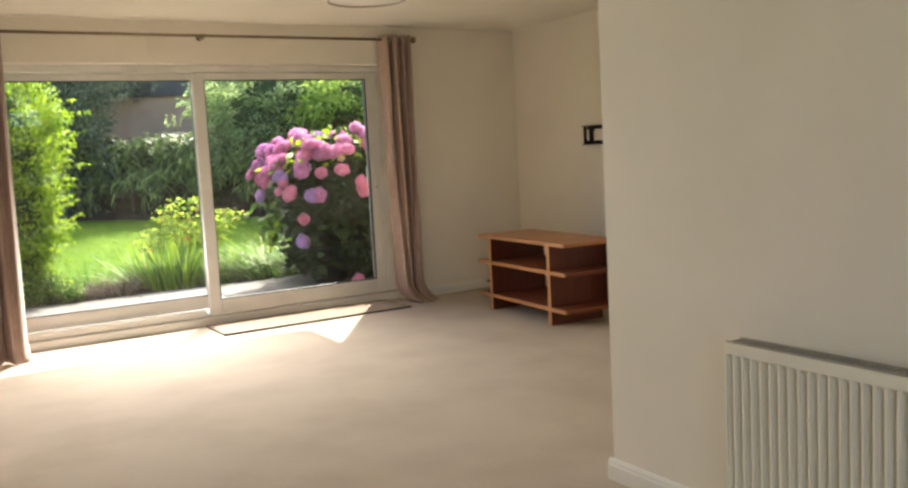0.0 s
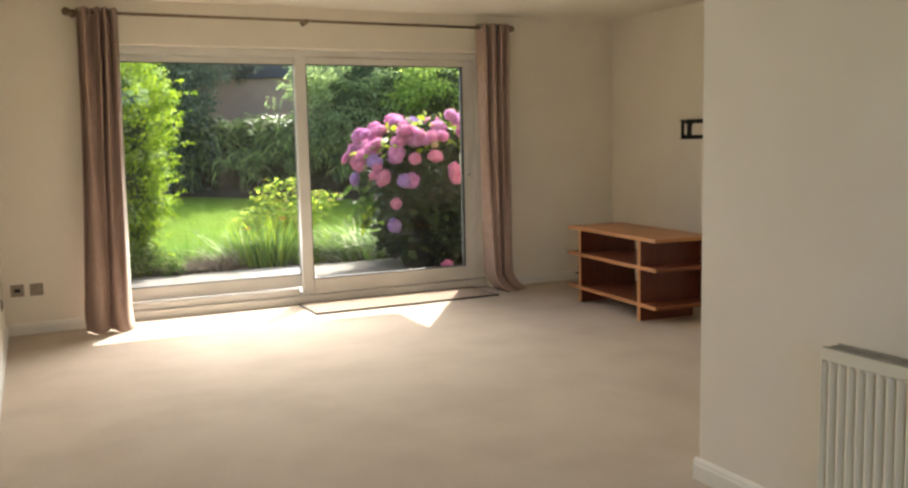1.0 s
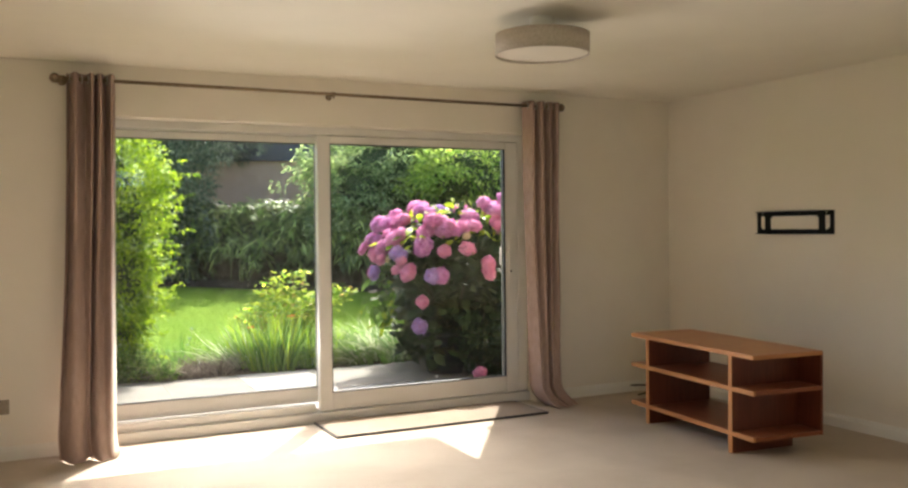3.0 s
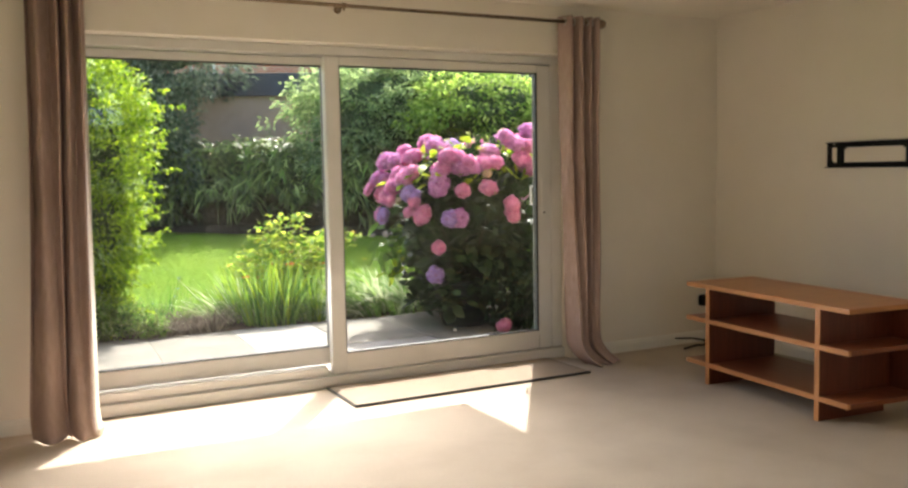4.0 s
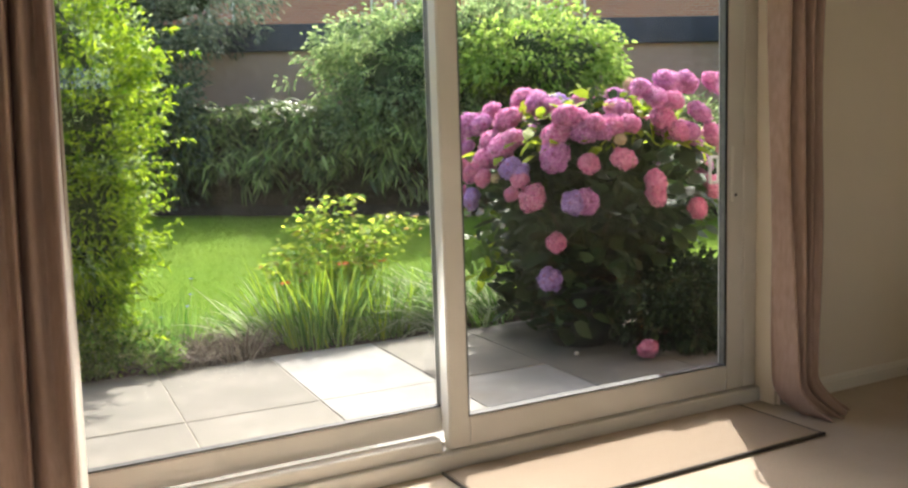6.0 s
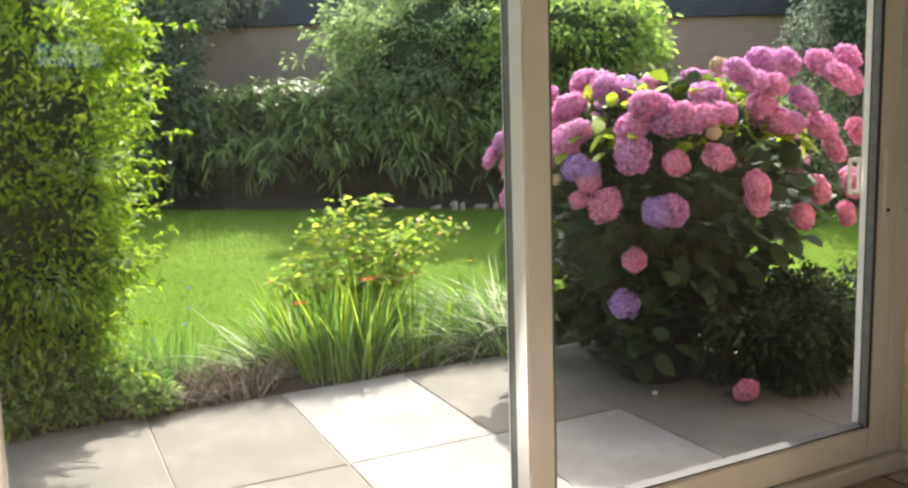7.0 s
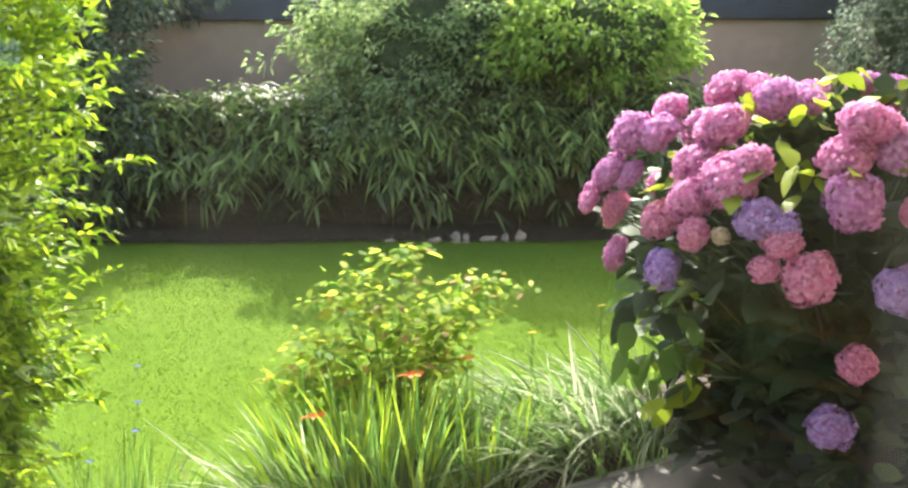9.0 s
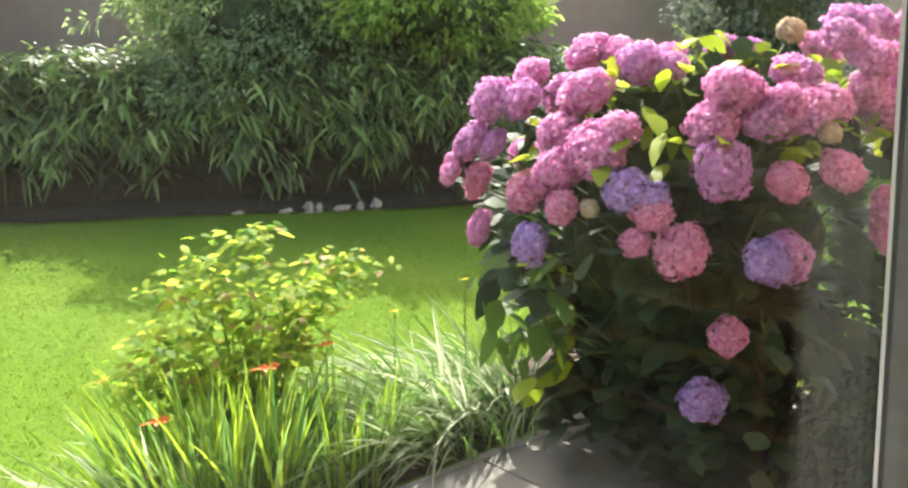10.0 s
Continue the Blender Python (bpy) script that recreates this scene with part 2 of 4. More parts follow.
F_PINK = foliage("pink_floret", (0.70, 0.20, 0.47), (0.96, 0.58, 0.80), 0.5, rough=0.6)
F_MAUVE = foliage("mauve_floret", (0.58, 0.20, 0.49), (0.88, 0.54, 0.79), 0.5, rough=0.6)
F_VIOLET = foliage("violet_floret", (0.42, 0.25, 0.58), (0.72, 0.54, 0.86), 0.5, rough=0.6)
F_SALMON = foliage("salmon_floret", (0.72, 0.21, 0.41), (0.96, 0.57, 0.72), 0.5, rough=0.6)
F_CREAM = foliage("cream_floret", (0.62, 0.50, 0.30), (0.74, 0.62, 0.42), 0.3, rough=0.6)
F_GAP_SHADE = surface("floret_gap_shade", (0.44, 0.15, 0.28), (0.58, 0.24, 0.40), 0.8, 30, bump=0.5)
F_BLUE = foliage("blue_petal", (0.10, 0.14, 0.55), (0.22, 0.26, 0.75), 0.3)
F_ORANGE = foliage("orange_petal", (0.75, 0.12, 0.02), (0.85, 0.24, 0.05), 0.35)
F_YELLOW = foliage("yellow_petal", (0.8, 0.6, 0.02), (0.85, 0.7, 0.05), 0.35)


# ---- building helpers ----
def link_mesh(name, me, material, parent=None, label=""):
    if material:
        me.materials.append(material)
    ob = new(name, me)
    if parent:
        ob.parent = parent
    if label:
        ob["label"] = label
    return ob


def part(name, bm, material, parent=None, label="", smooth=False):
    me = bpy.data.meshes.new(name)
    bm.normal_update()
    bm.to_mesh(me)
    bm.free()
    if smooth:
        me.polygons.foreach_set("use_smooth", [True] * len(me.polygons))
    return link_mesh(name, me, material, parent, label)


def box(bm, x0, x1, y0, y1, z0, z1, bevel=0.0):
    r = bmesh.ops.create_cube(bm, size=1.0, matrix=Matrix.LocRotScale(((x0 + x1) / 2, (y0 + y1) / 2, (z0 + z1) / 2), None, (x1 - x0, y1 - y0, z1 - z0)))
    if bevel:
        es = list({e for v in r["verts"] for e in v.link_edges})
        bmesh.ops.bevel(bm, geom=es, offset=bevel, segments=2, affect="EDGES")
    return bm


def boxes(*dims, bevel=0.0):
    bm = bmesh.new()
    for d in dims:
        box(bm, *d, bevel=bevel)
    return bm


def cyl(bm, a, b, r0, r1=None, seg=16):
    a, b = Vector(a), Vector(b)
    d = b - a
    q = d.to_track_quat("Z", "Y").to_matrix().to_4x4()
    bmesh.ops.create_cone(bm, cap_ends=True, segments=seg, radius1=r0, radius2=r0 if r1 is None else r1, depth=d.length, matrix=Matrix.Translation((a + b) / 2) @ q)
    return bm


def thing(name, label, category, at=(0, 0, 0), rz=0.0, group="", kind=""):
    e = new(name)
    e.empty_display_size = 0.1
    e.matrix_world = pose(*at, 0, 0, rz)
    return tagged(e, label, category, group, kind)


def raw(name, verts, faces, material, parent=None, label="", smooth=False):
    me = bpy.data.meshes.new(name)
    me.from_pydata(verts, [], faces)
    if smooth:
        me.polygons.foreach_set("use_smooth", [True] * len(me.polygons))
    me.update()
    return link_mesh(name, me, material, parent, label)


def quads(name, V, material, parent=None, label="", k=4, smooth=False):
    """V: n leaves, each of k vertices in strip order (k = 4: one diamond; more: pairs of a ribbon)."""
    n = len(V)
    me = bpy.data.meshes.new(name)
    nf = n * (1 if k == 4 else k // 2 - 1)
    if k == 4:
        idx = np.arange(n * 4)
    else:
        base = (np.arange(n) * k)[:, None, None]
        st = (np.arange(k // 2 - 1) * 2)[None, :, None]
        idx = (base + st + np.array([0, 1, 3, 2])[None, None, :]).ravel()
    me.vertices.add(n * k)
    me.vertices.foreach_set("co", V.reshape(-1).astype(np.float32))
    me.loops.add(nf * 4)
    me.loops.foreach_set("vertex_index", idx.astype(np.int32))
    me.polygons.add(nf)
    me.polygons.foreach_set("loop_start", np.arange(0, nf * 4, 4, dtype=np.int32))
    if smooth:
        me.polygons.foreach_set("use_smooth", [True] * nf)
    me.update(calc_edges=True)
    me.validate()
    return link_mesh(name, me, material, parent, label)


def unit(a):
    return a / np.maximum(np.linalg.norm(a, axis=-1, keepdims=True), 1e-6)


def leaf_quads(rng, P, D, length, width, fold=0.25, droop=0.25):
    """Diamond leaves from P along D; length and width vary by a third."""
    n = len(P)
    D = unit(D)
    S = unit(np.cross(D, rng.normal(size=(n, 3)) * 0.55 + np.array([0, 0, 1.0])))
    U = np.cross(S, D)
    Ln = length * rng.uniform(0.65, 1.3, (n, 1))
    Wn = width * rng.uniform(0.7, 1.3, (n, 1))
    mid = P + D * Ln * 0.42
    a = mid + S * Wn / 2 + U * Wn * fold
    b = mid - S * Wn / 2 + U * Wn * fold
    tip = P + D * Ln - np.array([0, 0, 1.0]) * Ln * droop
    return np.stack([P, a, tip, b], 1)


def broad_leaves(rng, P, D, length, width, droop=0.3):
    """Broader leaves of a ribbon of four cross-lines, pointed at both ends."""
    n = len(P)
    D = unit(D)
    S = unit(np.cross(D, rng.normal(size=(n, 3)) * 0.4 + np.array([0, 0, 1.0])))
    Ln = length * rng.uniform(0.65, 1.25, (n, 1))
    Wn = width * rng.uniform(0.75, 1.2, (n, 1))
    out = []
    for s, w in ((0.0, 0.06), (0.28, 0.85), (0.6, 0.9), (0.85, 0.45), (1.0, 0.02)):
        c = P + D * Ln * s - np.array([0, 0, 1.0]) * Ln * droop * s * s
        out += [c + S * Wn * w / 2, c - S * Wn * w / 2]
    return np.stack(out, 1)


def blades(rng, P, D, length, width, droop=0.5, seg=5):
    """Arching blades from P along D, bending down towards the tip."""
    n = len(P)
    D = unit(D)
    S = unit(np.cross(D, np.array([0, 0, 1.0]) + rng.normal(size=(n, 3)) * 0.5))
    Ln = length * rng.uniform(0.6, 1.2, (n, 1))
    Wn = width * rng.uniform(0.7, 1.3, (n, 1))
    dr = droop * rng.uniform(0.2, 1.5, (n, 1))
    H = D * np.array([1, 1, 0.0]) + rng.normal(size=(n, 3)) * np.array([0.1, 0.1, 0])
    out = []
    for i in range(seg + 1):
        s = i / seg
        w = (1 - s ** 2.2) * 0.95 + 0.03
        c = P + D * Ln * s + (H * 0.7 - np.array([0, 0, 1.0]) * 0.75) * Ln * dr * s * s
        out += [c + S * Wn * w / 2, c - S * Wn * w / 2]
    return np.stack(out, 1)


def clumped(rng, centres, radius, per, out_from, flat=0.8):
    """Leaf roots in clumps round the centres, with directions outwards."""
    n = len(centres)
    off = unit(rng.normal(size=(n, per, 3))) * (rng.uniform(0, 1, (n, per, 1)) ** 0.45) * radius * np.array([1, 1, flat])
    P = (centres[:, None, :] + off).reshape(-1, 3)
    D = unit(P - out_from) * 0.9 + rng.normal(size=P.shape) * 0.55 + unit(off.reshape(-1, 3)) * 0.5
    return P, D


def lump(name, centre, radii, material, parent, seed=0, rough=0.18, sub=4):
    """A closed uneven mass whose dark colour stands in for a plant's shaded inside."""
    bm = bmesh.new()
    bmesh.ops.create_icosphere(bm, subdivisions=sub, radius=1.0)
    for v in bm.verts:
        k = 1 + rough * noise.noise(v.co * 2.3 + Vector((seed * 3.1, seed, 0))) + rough * 0.6 * noise.noise(v.co * 6 + Vector((seed, 0, 5)))
        v.co = Vector((v.co.x * radii[0] * k + centre[0], v.co.y * radii[1] * k + centre[1], v.co.z * radii[2] * k + centre[2]))
    return part(name, bm, material, parent, smooth=True)


def tube(name, pts, r0, r1, material, parent, seg=7, label=""):
    """A tapering bent stem through the points."""
    bm = bmesh.new()
    pts = [Vector(p) for p in pts]
    rings = []
    for i, p in enumerate(pts):
        d = (pts[min(i + 1, len(pts) - 1)] - pts[max(i - 1, 0)]).normalized()
        a = d.orthogonal().normalized()
        b = d.cross(a)
        r = r0 + (r1 - r0) * i / (len(pts) - 1)
        rings.append([bm.verts.new(p + (a * math.cos(2 * math.pi * j / seg) + b * math.sin(2 * math.pi * j / seg)) * r) for j in range(seg)])
    for u, w in zip(rings, rings[1:]):
        for j in range(seg):
            bm.faces.new((u[j], u[(j + 1) % seg], w[(j + 1) % seg], w[j]))
    bm.faces.new(rings[0][::-1])
    bm.faces.new(rings[-1])
    bmesh.ops.recalc_face_normals(bm, faces=bm.faces)
    return part(name, bm, material, parent, label, smooth=True)


# ---- the room ----
XW, XE, XP, YN, YP, YB, ZC = -0.24, 5.05, 2.25, 7.08, 2.60, -1.80, 2.42
OX0, OX1, OZ1, YO = 0.42, 3.72, 2.10, 7.40   # the door's opening and the outer face of its wall

tagged(part("floor", boxes((-1.55, XE + 0.15, YB - 0.15, 7.168, -0.04, 0.0)), M_CARPET), "beige cut-pile fitted carpet over the whole room", "floor", kind="structure")
tagged(part("ceiling", boxes((-1.55, XE + 0.15, YB - 0.15, YO, ZC, ZC + 0.12)), M_CEIL), "plain matt cream painted ceiling", "ceiling", kind="structure")
tagged(part("wall_north", boxes((XW - 0.15, OX0, YN, YO, -0.05, ZC), (OX1, XE + 0.15, YN, YO, -0.05, ZC), (OX0, OX1, YN, YO, OZ1, ZC)), M_WALL), "cream painted wall round the wide patio door", "wall", kind="structure")
tagged(part("wall_east", boxes((XE, XE + 0.15, YP, YN, -0.05, ZC)), M_WALL), "cream painted wall behind the low stand", "wall", kind="structure")
tagged(part("wall_west", boxes((XW - 0.15, XW, 1.9, YN, -0.05, ZC)), M_WALL), "cream painted side wall", "wall", kind="structure")
tagged(part("wall_partition", boxes((XP, XP + 0.12, YB, YP, -0.05, ZC), bevel=0.006), M_WALL), "cream painted partition wall with a radiator on it", "wall", kind="structure")
tagged(part("wall_alcove", boxes((XP + 0.12, XE + 0.15, YP - 0.12, YP, -0.05, ZC)), M_WALL), "cream painted wall of the alcove", "wall", kind="structure")
tagged(part("wall_dining", boxes((-1.55, -1.40, YB, 1.9, -0.05, ZC), (-1.40, XW - 0.15, 1.9, 2.05, -0.05, ZC)), M_WALL), "cream painted wall of the dining end", "wall", kind="structure")
tagged(part("wall_south", boxes((-1.55, -1.1, YB - 0.15, YB, -0.05, ZC), (1.98, XP + 0.12, YB - 0.15, YB, -0.05, ZC), (-1.1, 0.55, YB - 0.15, YB, -0.05, 0.85), (-1.1, 0.55, YB - 0.15, YB, 2.15, ZC), (0.55, 1.25, YB - 0.15, YB, -0.05, ZC), (1.25, 1.98, YB - 0.15, YB, -0.05, 2.10), (1.25, 1.98, YB - 0.15, YB, 2.37, ZC), (1.47, 1.50, YB - 0.1, YB - 0.05, 2.10, 2.37), (1.72, 1.75, YB - 0.1, YB - 0.05, 2.10, 2.37), (1.25, 1.98, YB - 0.12, YB - 0.101, 2.22, 2.245)), M_WALL), "cream painted rear wall with a window and a small barred light", "wall", kind="structure")


def skirting(name, x0, y0, x1, y1, label):
    """A moulded skirting board along a wall, 85 mm high, its face to the left of the way."""
    d = Vector((x1 - x0, y1 - y0, 0))
    n = Vector((-d.y, d.x, 0)).normalized()
    prof = [(0, 0), (0.015, 0), (0.015, 0.058), (0.011, 0.066), (0.011, 0.073), (0.004, 0.083), (0, 0.085)]
    bm = bmesh.new()
    rows = [[bm.verts.new(Vector((x, y, 0)) + n * a + Vector((0, 0, b))) for a, b in prof] for x, y in ((x0, y0), (x1, y1))]
    k = len(prof)
    for i in range(k):
        bm.faces.new((rows[0][i], rows[0][(i + 1) % k], rows[1][(i + 1) % k], rows[1][i]))
    bm.faces.new(rows[0])
    bm.faces.new(rows[1][::-1])
    bmesh.ops.recalc_face_normals(bm, faces=bm.faces)
    return tagged(part(name, bm, M_TRIM), label, "baseboard", kind="structure")


skirting("baseboard", OX0 - 0.01, YN, XW, YN, "white painted skirting board below the sockets")
skirting("baseboard", XE, YN, OX1 + 0.02, YN, "white painted skirting board beside the patio door")
skirting("baseboard", XE, YP, XE, YN - 0.016, "white painted skirting board behind the stand")
skirting("baseboard", XW, YN - 0.016, XW, 1.9, "white painted skirting board on the side wall")
skirting("baseboard", XP, YB, XP, YP + 0.016, "white painted skirting board below the radiator")

# ---- the sliding patio door ----
door = thing("door_1", "white plastic two-panel sliding patio door, closed", "patio door", ((OX0 + OX1) / 2, 7.30, 0), kind="structure")
dm = door.matrix_world.inverted()


def dpart(name, dims, material, label="", bevel=0.004, parent=None):
    ob = part(name, boxes(*dims, bevel=bevel), material, None, label)
    ob.parent = parent or door
    ob.matrix_parent_inverse = dm.copy() if parent is None else (parent.matrix_parent_inverse.copy())
    return ob


FY0, FY1 = 7.20, 7.36
dpart("head_rail", [(OX0, OX1, FY0, FY1, OZ1 - 0.055, OZ1 - 0.002)], M_UPVC)
dpart("threshold", [(OX0, OX1, FY0 - 0.03, FY1, 0.0, 0.07)], M_UPVC, "white plastic threshold with a track")
dpart("jamb", [(OX0, OX0 + 0.045, FY0, FY1, 0.075, OZ1 - 0.055)], M_UPVC)
dpart("jamb", [(OX1 - 0.09, OX1 - 0.002, FY0, FY1, 0.075, OZ1 - 0.055)], M_UPVC)
dpart("inner_upstand", [(OX0 + 0.05, 1.97, 7.205, 7.275, 0.071, 0.125)], M_UPVC, "raised white sill along the fixed panel")
dpart("track", [(OX0 + 0.05, OX1 - 0.09, 7.281, 7.287, 0.071, 0.086)], M_STEEL, "narrow metal running track", bevel=0)
SL, SR = OX0 + 0.045, OX1 - 0.09


def sash(x0, x1, y0, y1, z0, z1, stile_l, stile_r, rail_b, rail_t, label):
    s = dpart("sash", [(x0, x0 + stile_l, y0, y1, z0, z1), (x1 - stile_r, x1, y0, y1, z0, z1), (x0 + stile_l, x1 - stile_r, y0, y1, z0, z0 + rail_b), (x0 + stile_l, x1 - stile_r, y0, y1, z1 - rail_t, z1)], M_UPVC, label, bevel=0.006)
    a, b, c, d = x0 + stile_l, x1 - stile_r, z0 + rail_b, z1 - rail_t
    ym = (y0 + y1) / 2
    bead = [(a, a + 0.007, y0 + 0.006, y1 - 0.006, c, d), (b - 0.0115, b, y0 - 0.0035, y0 + 0.002, c, d), (b - 0.0115, b, y0 + 0.0305, y0 + 0.036, c, d), (a + 0.007, b - 0.012, y0 + 0.006, y1 - 0.006, c, c + 0.007), (a + 0.007, b - 0.012, y0 + 0.006, y1 - 0.006, d - 0.007, d)]
    strip = [(a, a + 0.004, y0 + 0.001, y0 + 0.0055, c, d), (b - 0.011, b, y0 + 0.0022, y0 + 0.0303, c, d)]
    edge = [(b - 0.012, b, y0 + 0.0362, y0 + 0.041, c, d)]
    for name, dims, mt, lb in (("bead_edge", edge, M_UPVC, "thin white edge of the glazing bead"), ("shaded_strip", strip, M_BEAD, "dark grey strip coloured for the stile's shaded side"), ("gasket", bead, M_RUBBER, "black rubber glazing gasket"), ("pane", [(a + 0.004, b - 0.004, ym - 0.003, ym + 0.003, c + 0.004, d - 0.004)], M_GLASS, "clear double-glazed pane")):
        ob = part(name, boxes(*dims), mt, None, lb)
        ob.parent = s
        if name == "pane":
            ob.visible_shadow = False
    return s


sash(SL, 2.079, 7.292, 7.338, 0.128, OZ1 - 0.06, 0.09, 0.055, 0.105, 0.05, "fixed outer glazed panel")
sash(2.002, SR, 7.20, 7.257, 0.075, OZ1 - 0.06, 0.092, 0.11, 0.125, 0.055, "sliding inner glazed panel")

dpart("interlock", [(2.010, 2.05, 7.2605, 7.2875, 0.14, OZ1 - 0.07)], M_UPVC, "white interlock strip between the panels", bevel=0.001)
dpart("handle", [(3.545, 3.58, 7.186, 7.1995, 1.0, 1.26)], M_UPVC, "white plastic handle plate", parent=None)
part("keyhole", cyl(bmesh.new(), (3.563, 7.182, 1.03), (3.563, 7.186, 1.03), 0.007), M_BLACK, door).matrix_parent_inverse = dm.copy()
pull = bmesh.new()
box(pull, 3.555, 3.567, 7.345, 7.36, 1.075, 1.215, 0.003)
box(pull, 3.608, 3.62, 7.345, 7.36, 1.075, 1.215, 0.003)
box(pull, 3.567, 3.608, 7.345, 7.36, 1.075, 1.09, 0.003)
box(pull, 3.567, 3.608, 7.345, 7.36, 1.20, 1.215, 0.003)
part("pull_handle", pull, M_UPVC, door, "white outer pull handle").matrix_parent_inverse = dm.copy()

# ---- curtain pole and curtains ----
RY, RZ = 6.968, 2.30
pole = thing("curtain_pole", "dull bronze curtain pole with ball ends above the patio door", "curtain pole", (2.1, RY, RZ))
pm = pole.matrix_world.inverted()


def at_pole(ob):
    ob.parent = pole
    ob.matrix_parent_inverse = pm.copy()
    return ob


at_pole(part("rod", cyl(bmesh.new(), (0.31, RY, RZ), (3.89, RY, RZ), 0.011, seg=14), M_BRASS, smooth=True))
for x in (0.30, 3.90):
    b = bmesh.new()
    bmesh.ops.create_uvsphere(b, u_segments=16, v_segments=10, radius=0.03, matrix=Matrix.Translation((x, RY, RZ)))
    cyl(b, (x + (0.02 if x < 1 else -0.05), RY, RZ), (x + (0.05 if x < 1 else -0.02), RY, RZ), 0.017)
    at_pole(part("finial", b, M_BRASS, smooth=True))
for x in (0.345, 2.05, 3.855):
    b = bmesh.new()
    cyl(b, (x, RY, RZ - 0.005), (x, YN, RZ - 0.005), 0.007)
    cyl(b, (x, YN - 0.006, RZ - 0.005), (x, YN, RZ - 0.005), 0.024)
    cyl(b, (x - 0.012, RY, RZ), (x + 0.012, RY, RZ), 0.016)
    cyl(b, (x, RY, RZ - 0.03), (x, RY, RZ), 0.006)
    at_pole(part("pole_bracket", b, M_BRASS, smooth=True))


def curtain(label, xt0, xt1, xb0, xb1, folds, lean, seed, pool, lining=False):
    """An eyelet curtain: deep regular folds at the pole that widen and wander towards the floor."""
    cu = thing("curtain", label, "curtain", ((xt0 + xt1) / 2, RY, 0), group="curtains of the patio door")
    ci = cu.matrix_world.inverted()
    nu, nv = 120, 70
    verts, faces = [], []
    for j in range(nv + 1):
        v = j / nv
        z = RZ + 0.035 - v * (RZ + 0.035 - 0.004)
        for i in range(nu + 1):
            u = i / nu
            x0, x1 = xt0 + (xb0 - xt0) * v ** 1.6, xt1 + (xb1 - xt1) * v ** 1.6
            ph = (u + 0.05 * math.sin(2 * math.pi * u + seed) + 0.025 * math.sin(5 * math.pi * u + seed * 2)) * folds * 2 * math.pi + 3.4 * noise.noise(Vector((u * 2.0, v * 1.3, seed))) * v
            amp = (0.050 - 0.010 * v) * (1 + 0.55 * noise.noise(Vector((u * folds * 1.3, seed, 3 + v * 0.4)))) + 0.05 * v * noise.noise(Vector((u * 4 + seed, v * 2, 1)))
            wide = math.sin(u * (folds * 0.5) * 2 * math.pi + 1.1 + 2.0 * noise.noise(Vector((u * 1.3, v * 1.1, seed + 8))))
            soft = min(1.0, max(0.0, (v - 0.12) * 1.25))
            y = RY + math.sin(ph) * amp * (1 - 0.5 * soft) + wide * 0.042 * soft - lean * v ** 2.5 + 0.03 * v * noise.noise(Vector((u * 2.2, v * 2.5, seed + 4)))
            x = x0 + (x1 - x0) * u + 0.012 * math.cos(ph * 0.5 + seed) * v
            zz = z
            if v > 0.93:
                k = (v - 0.93) / 0.07
                y -= pool * k * k * (0.6 + 0.6 * noise.noise(Vector((u * 5, 0, seed))))
                x += pool * 0.35 * k * k
                zz = max(z, 0.004 + 0.004 * (1 + math.sin(ph)))
            verts.append((x, min(y, YN - 0.03), zz))
    for j in range(nv):
        for i in range(nu):
            a = j * (nu + 1) + i
            faces.append((a, a + 1, a + nu + 2, a + nu + 1))
    fab = raw("fabric", verts, faces, M_CURTAIN, cu, "", True)
    fab.matrix_parent_inverse = ci.copy()
    so = fab.modifiers.new("cloth", "SOLIDIFY")
    so.thickness = 0.003
    if lining:
        lv, lf = [], []
        for j in range(nv + 1):
            for i in range(25):
                q = verts[j * (nu + 1) + nu - 24 + i]
                v = j / nv
                lv.append((q[0] + (0.004 + 0.026 * v * v) * i / 24, min(q[1] + 0.010 + 0.012 * i / 24, YN - 0.02), q[2] + 0.004))
        for j in range(nv):
            for i in range(24):
                a = j * 25 + i
                lf.append((a, a + 1, a + 26, a + 25))
        lin = raw("lining", lv, lf, M_LINING, cu, "pale lining showing at the window's side", True)
        lin.matrix_parent_inverse = ci.copy()
        lin.modifiers.new("cloth", "SOLIDIFY").thickness = 0.002
    for i in range(folds * 2):
        x = xt0 + (xt1 - xt0) * (i + 0.5) / (folds * 2)
        b = bmesh.new()
        n = 14
        ring = [[b.verts.new((x + o, RY + math.cos(2 * math.pi * t / n) * r, RZ + math.sin(2 * math.pi * t / n) * r)) for t in range(n)] for r, o in ((0.019, 0.004), (0.028, 0.004), (0.028, -0.004), (0.019, -0.004))]
        for p in range(4):
            for t in range(n):
                b.faces.new((ring[p][t], ring[p][(t + 1) % n], ring[(p + 1) % 4][(t + 1) % n], ring[(p + 1) % 4][t]))
        e = part("eyelet", b, M_STEEL, cu, "", True)
        e.matrix_parent_inverse = ci.copy()
    return cu


curtain("drawn-back mushroom-brown eyelet curtain reaching the carpet near the sockets", 0.365, 0.645, 0.285, 0.59, 4, 0.12, 2.0, 0.05, True)
curtain("drawn-back mushroom-brown eyelet curtain trailing on the carpet beside the mat", 3.575, 3.865, 3.60, 3.86, 4, 0.05, 7.0, 0.20)

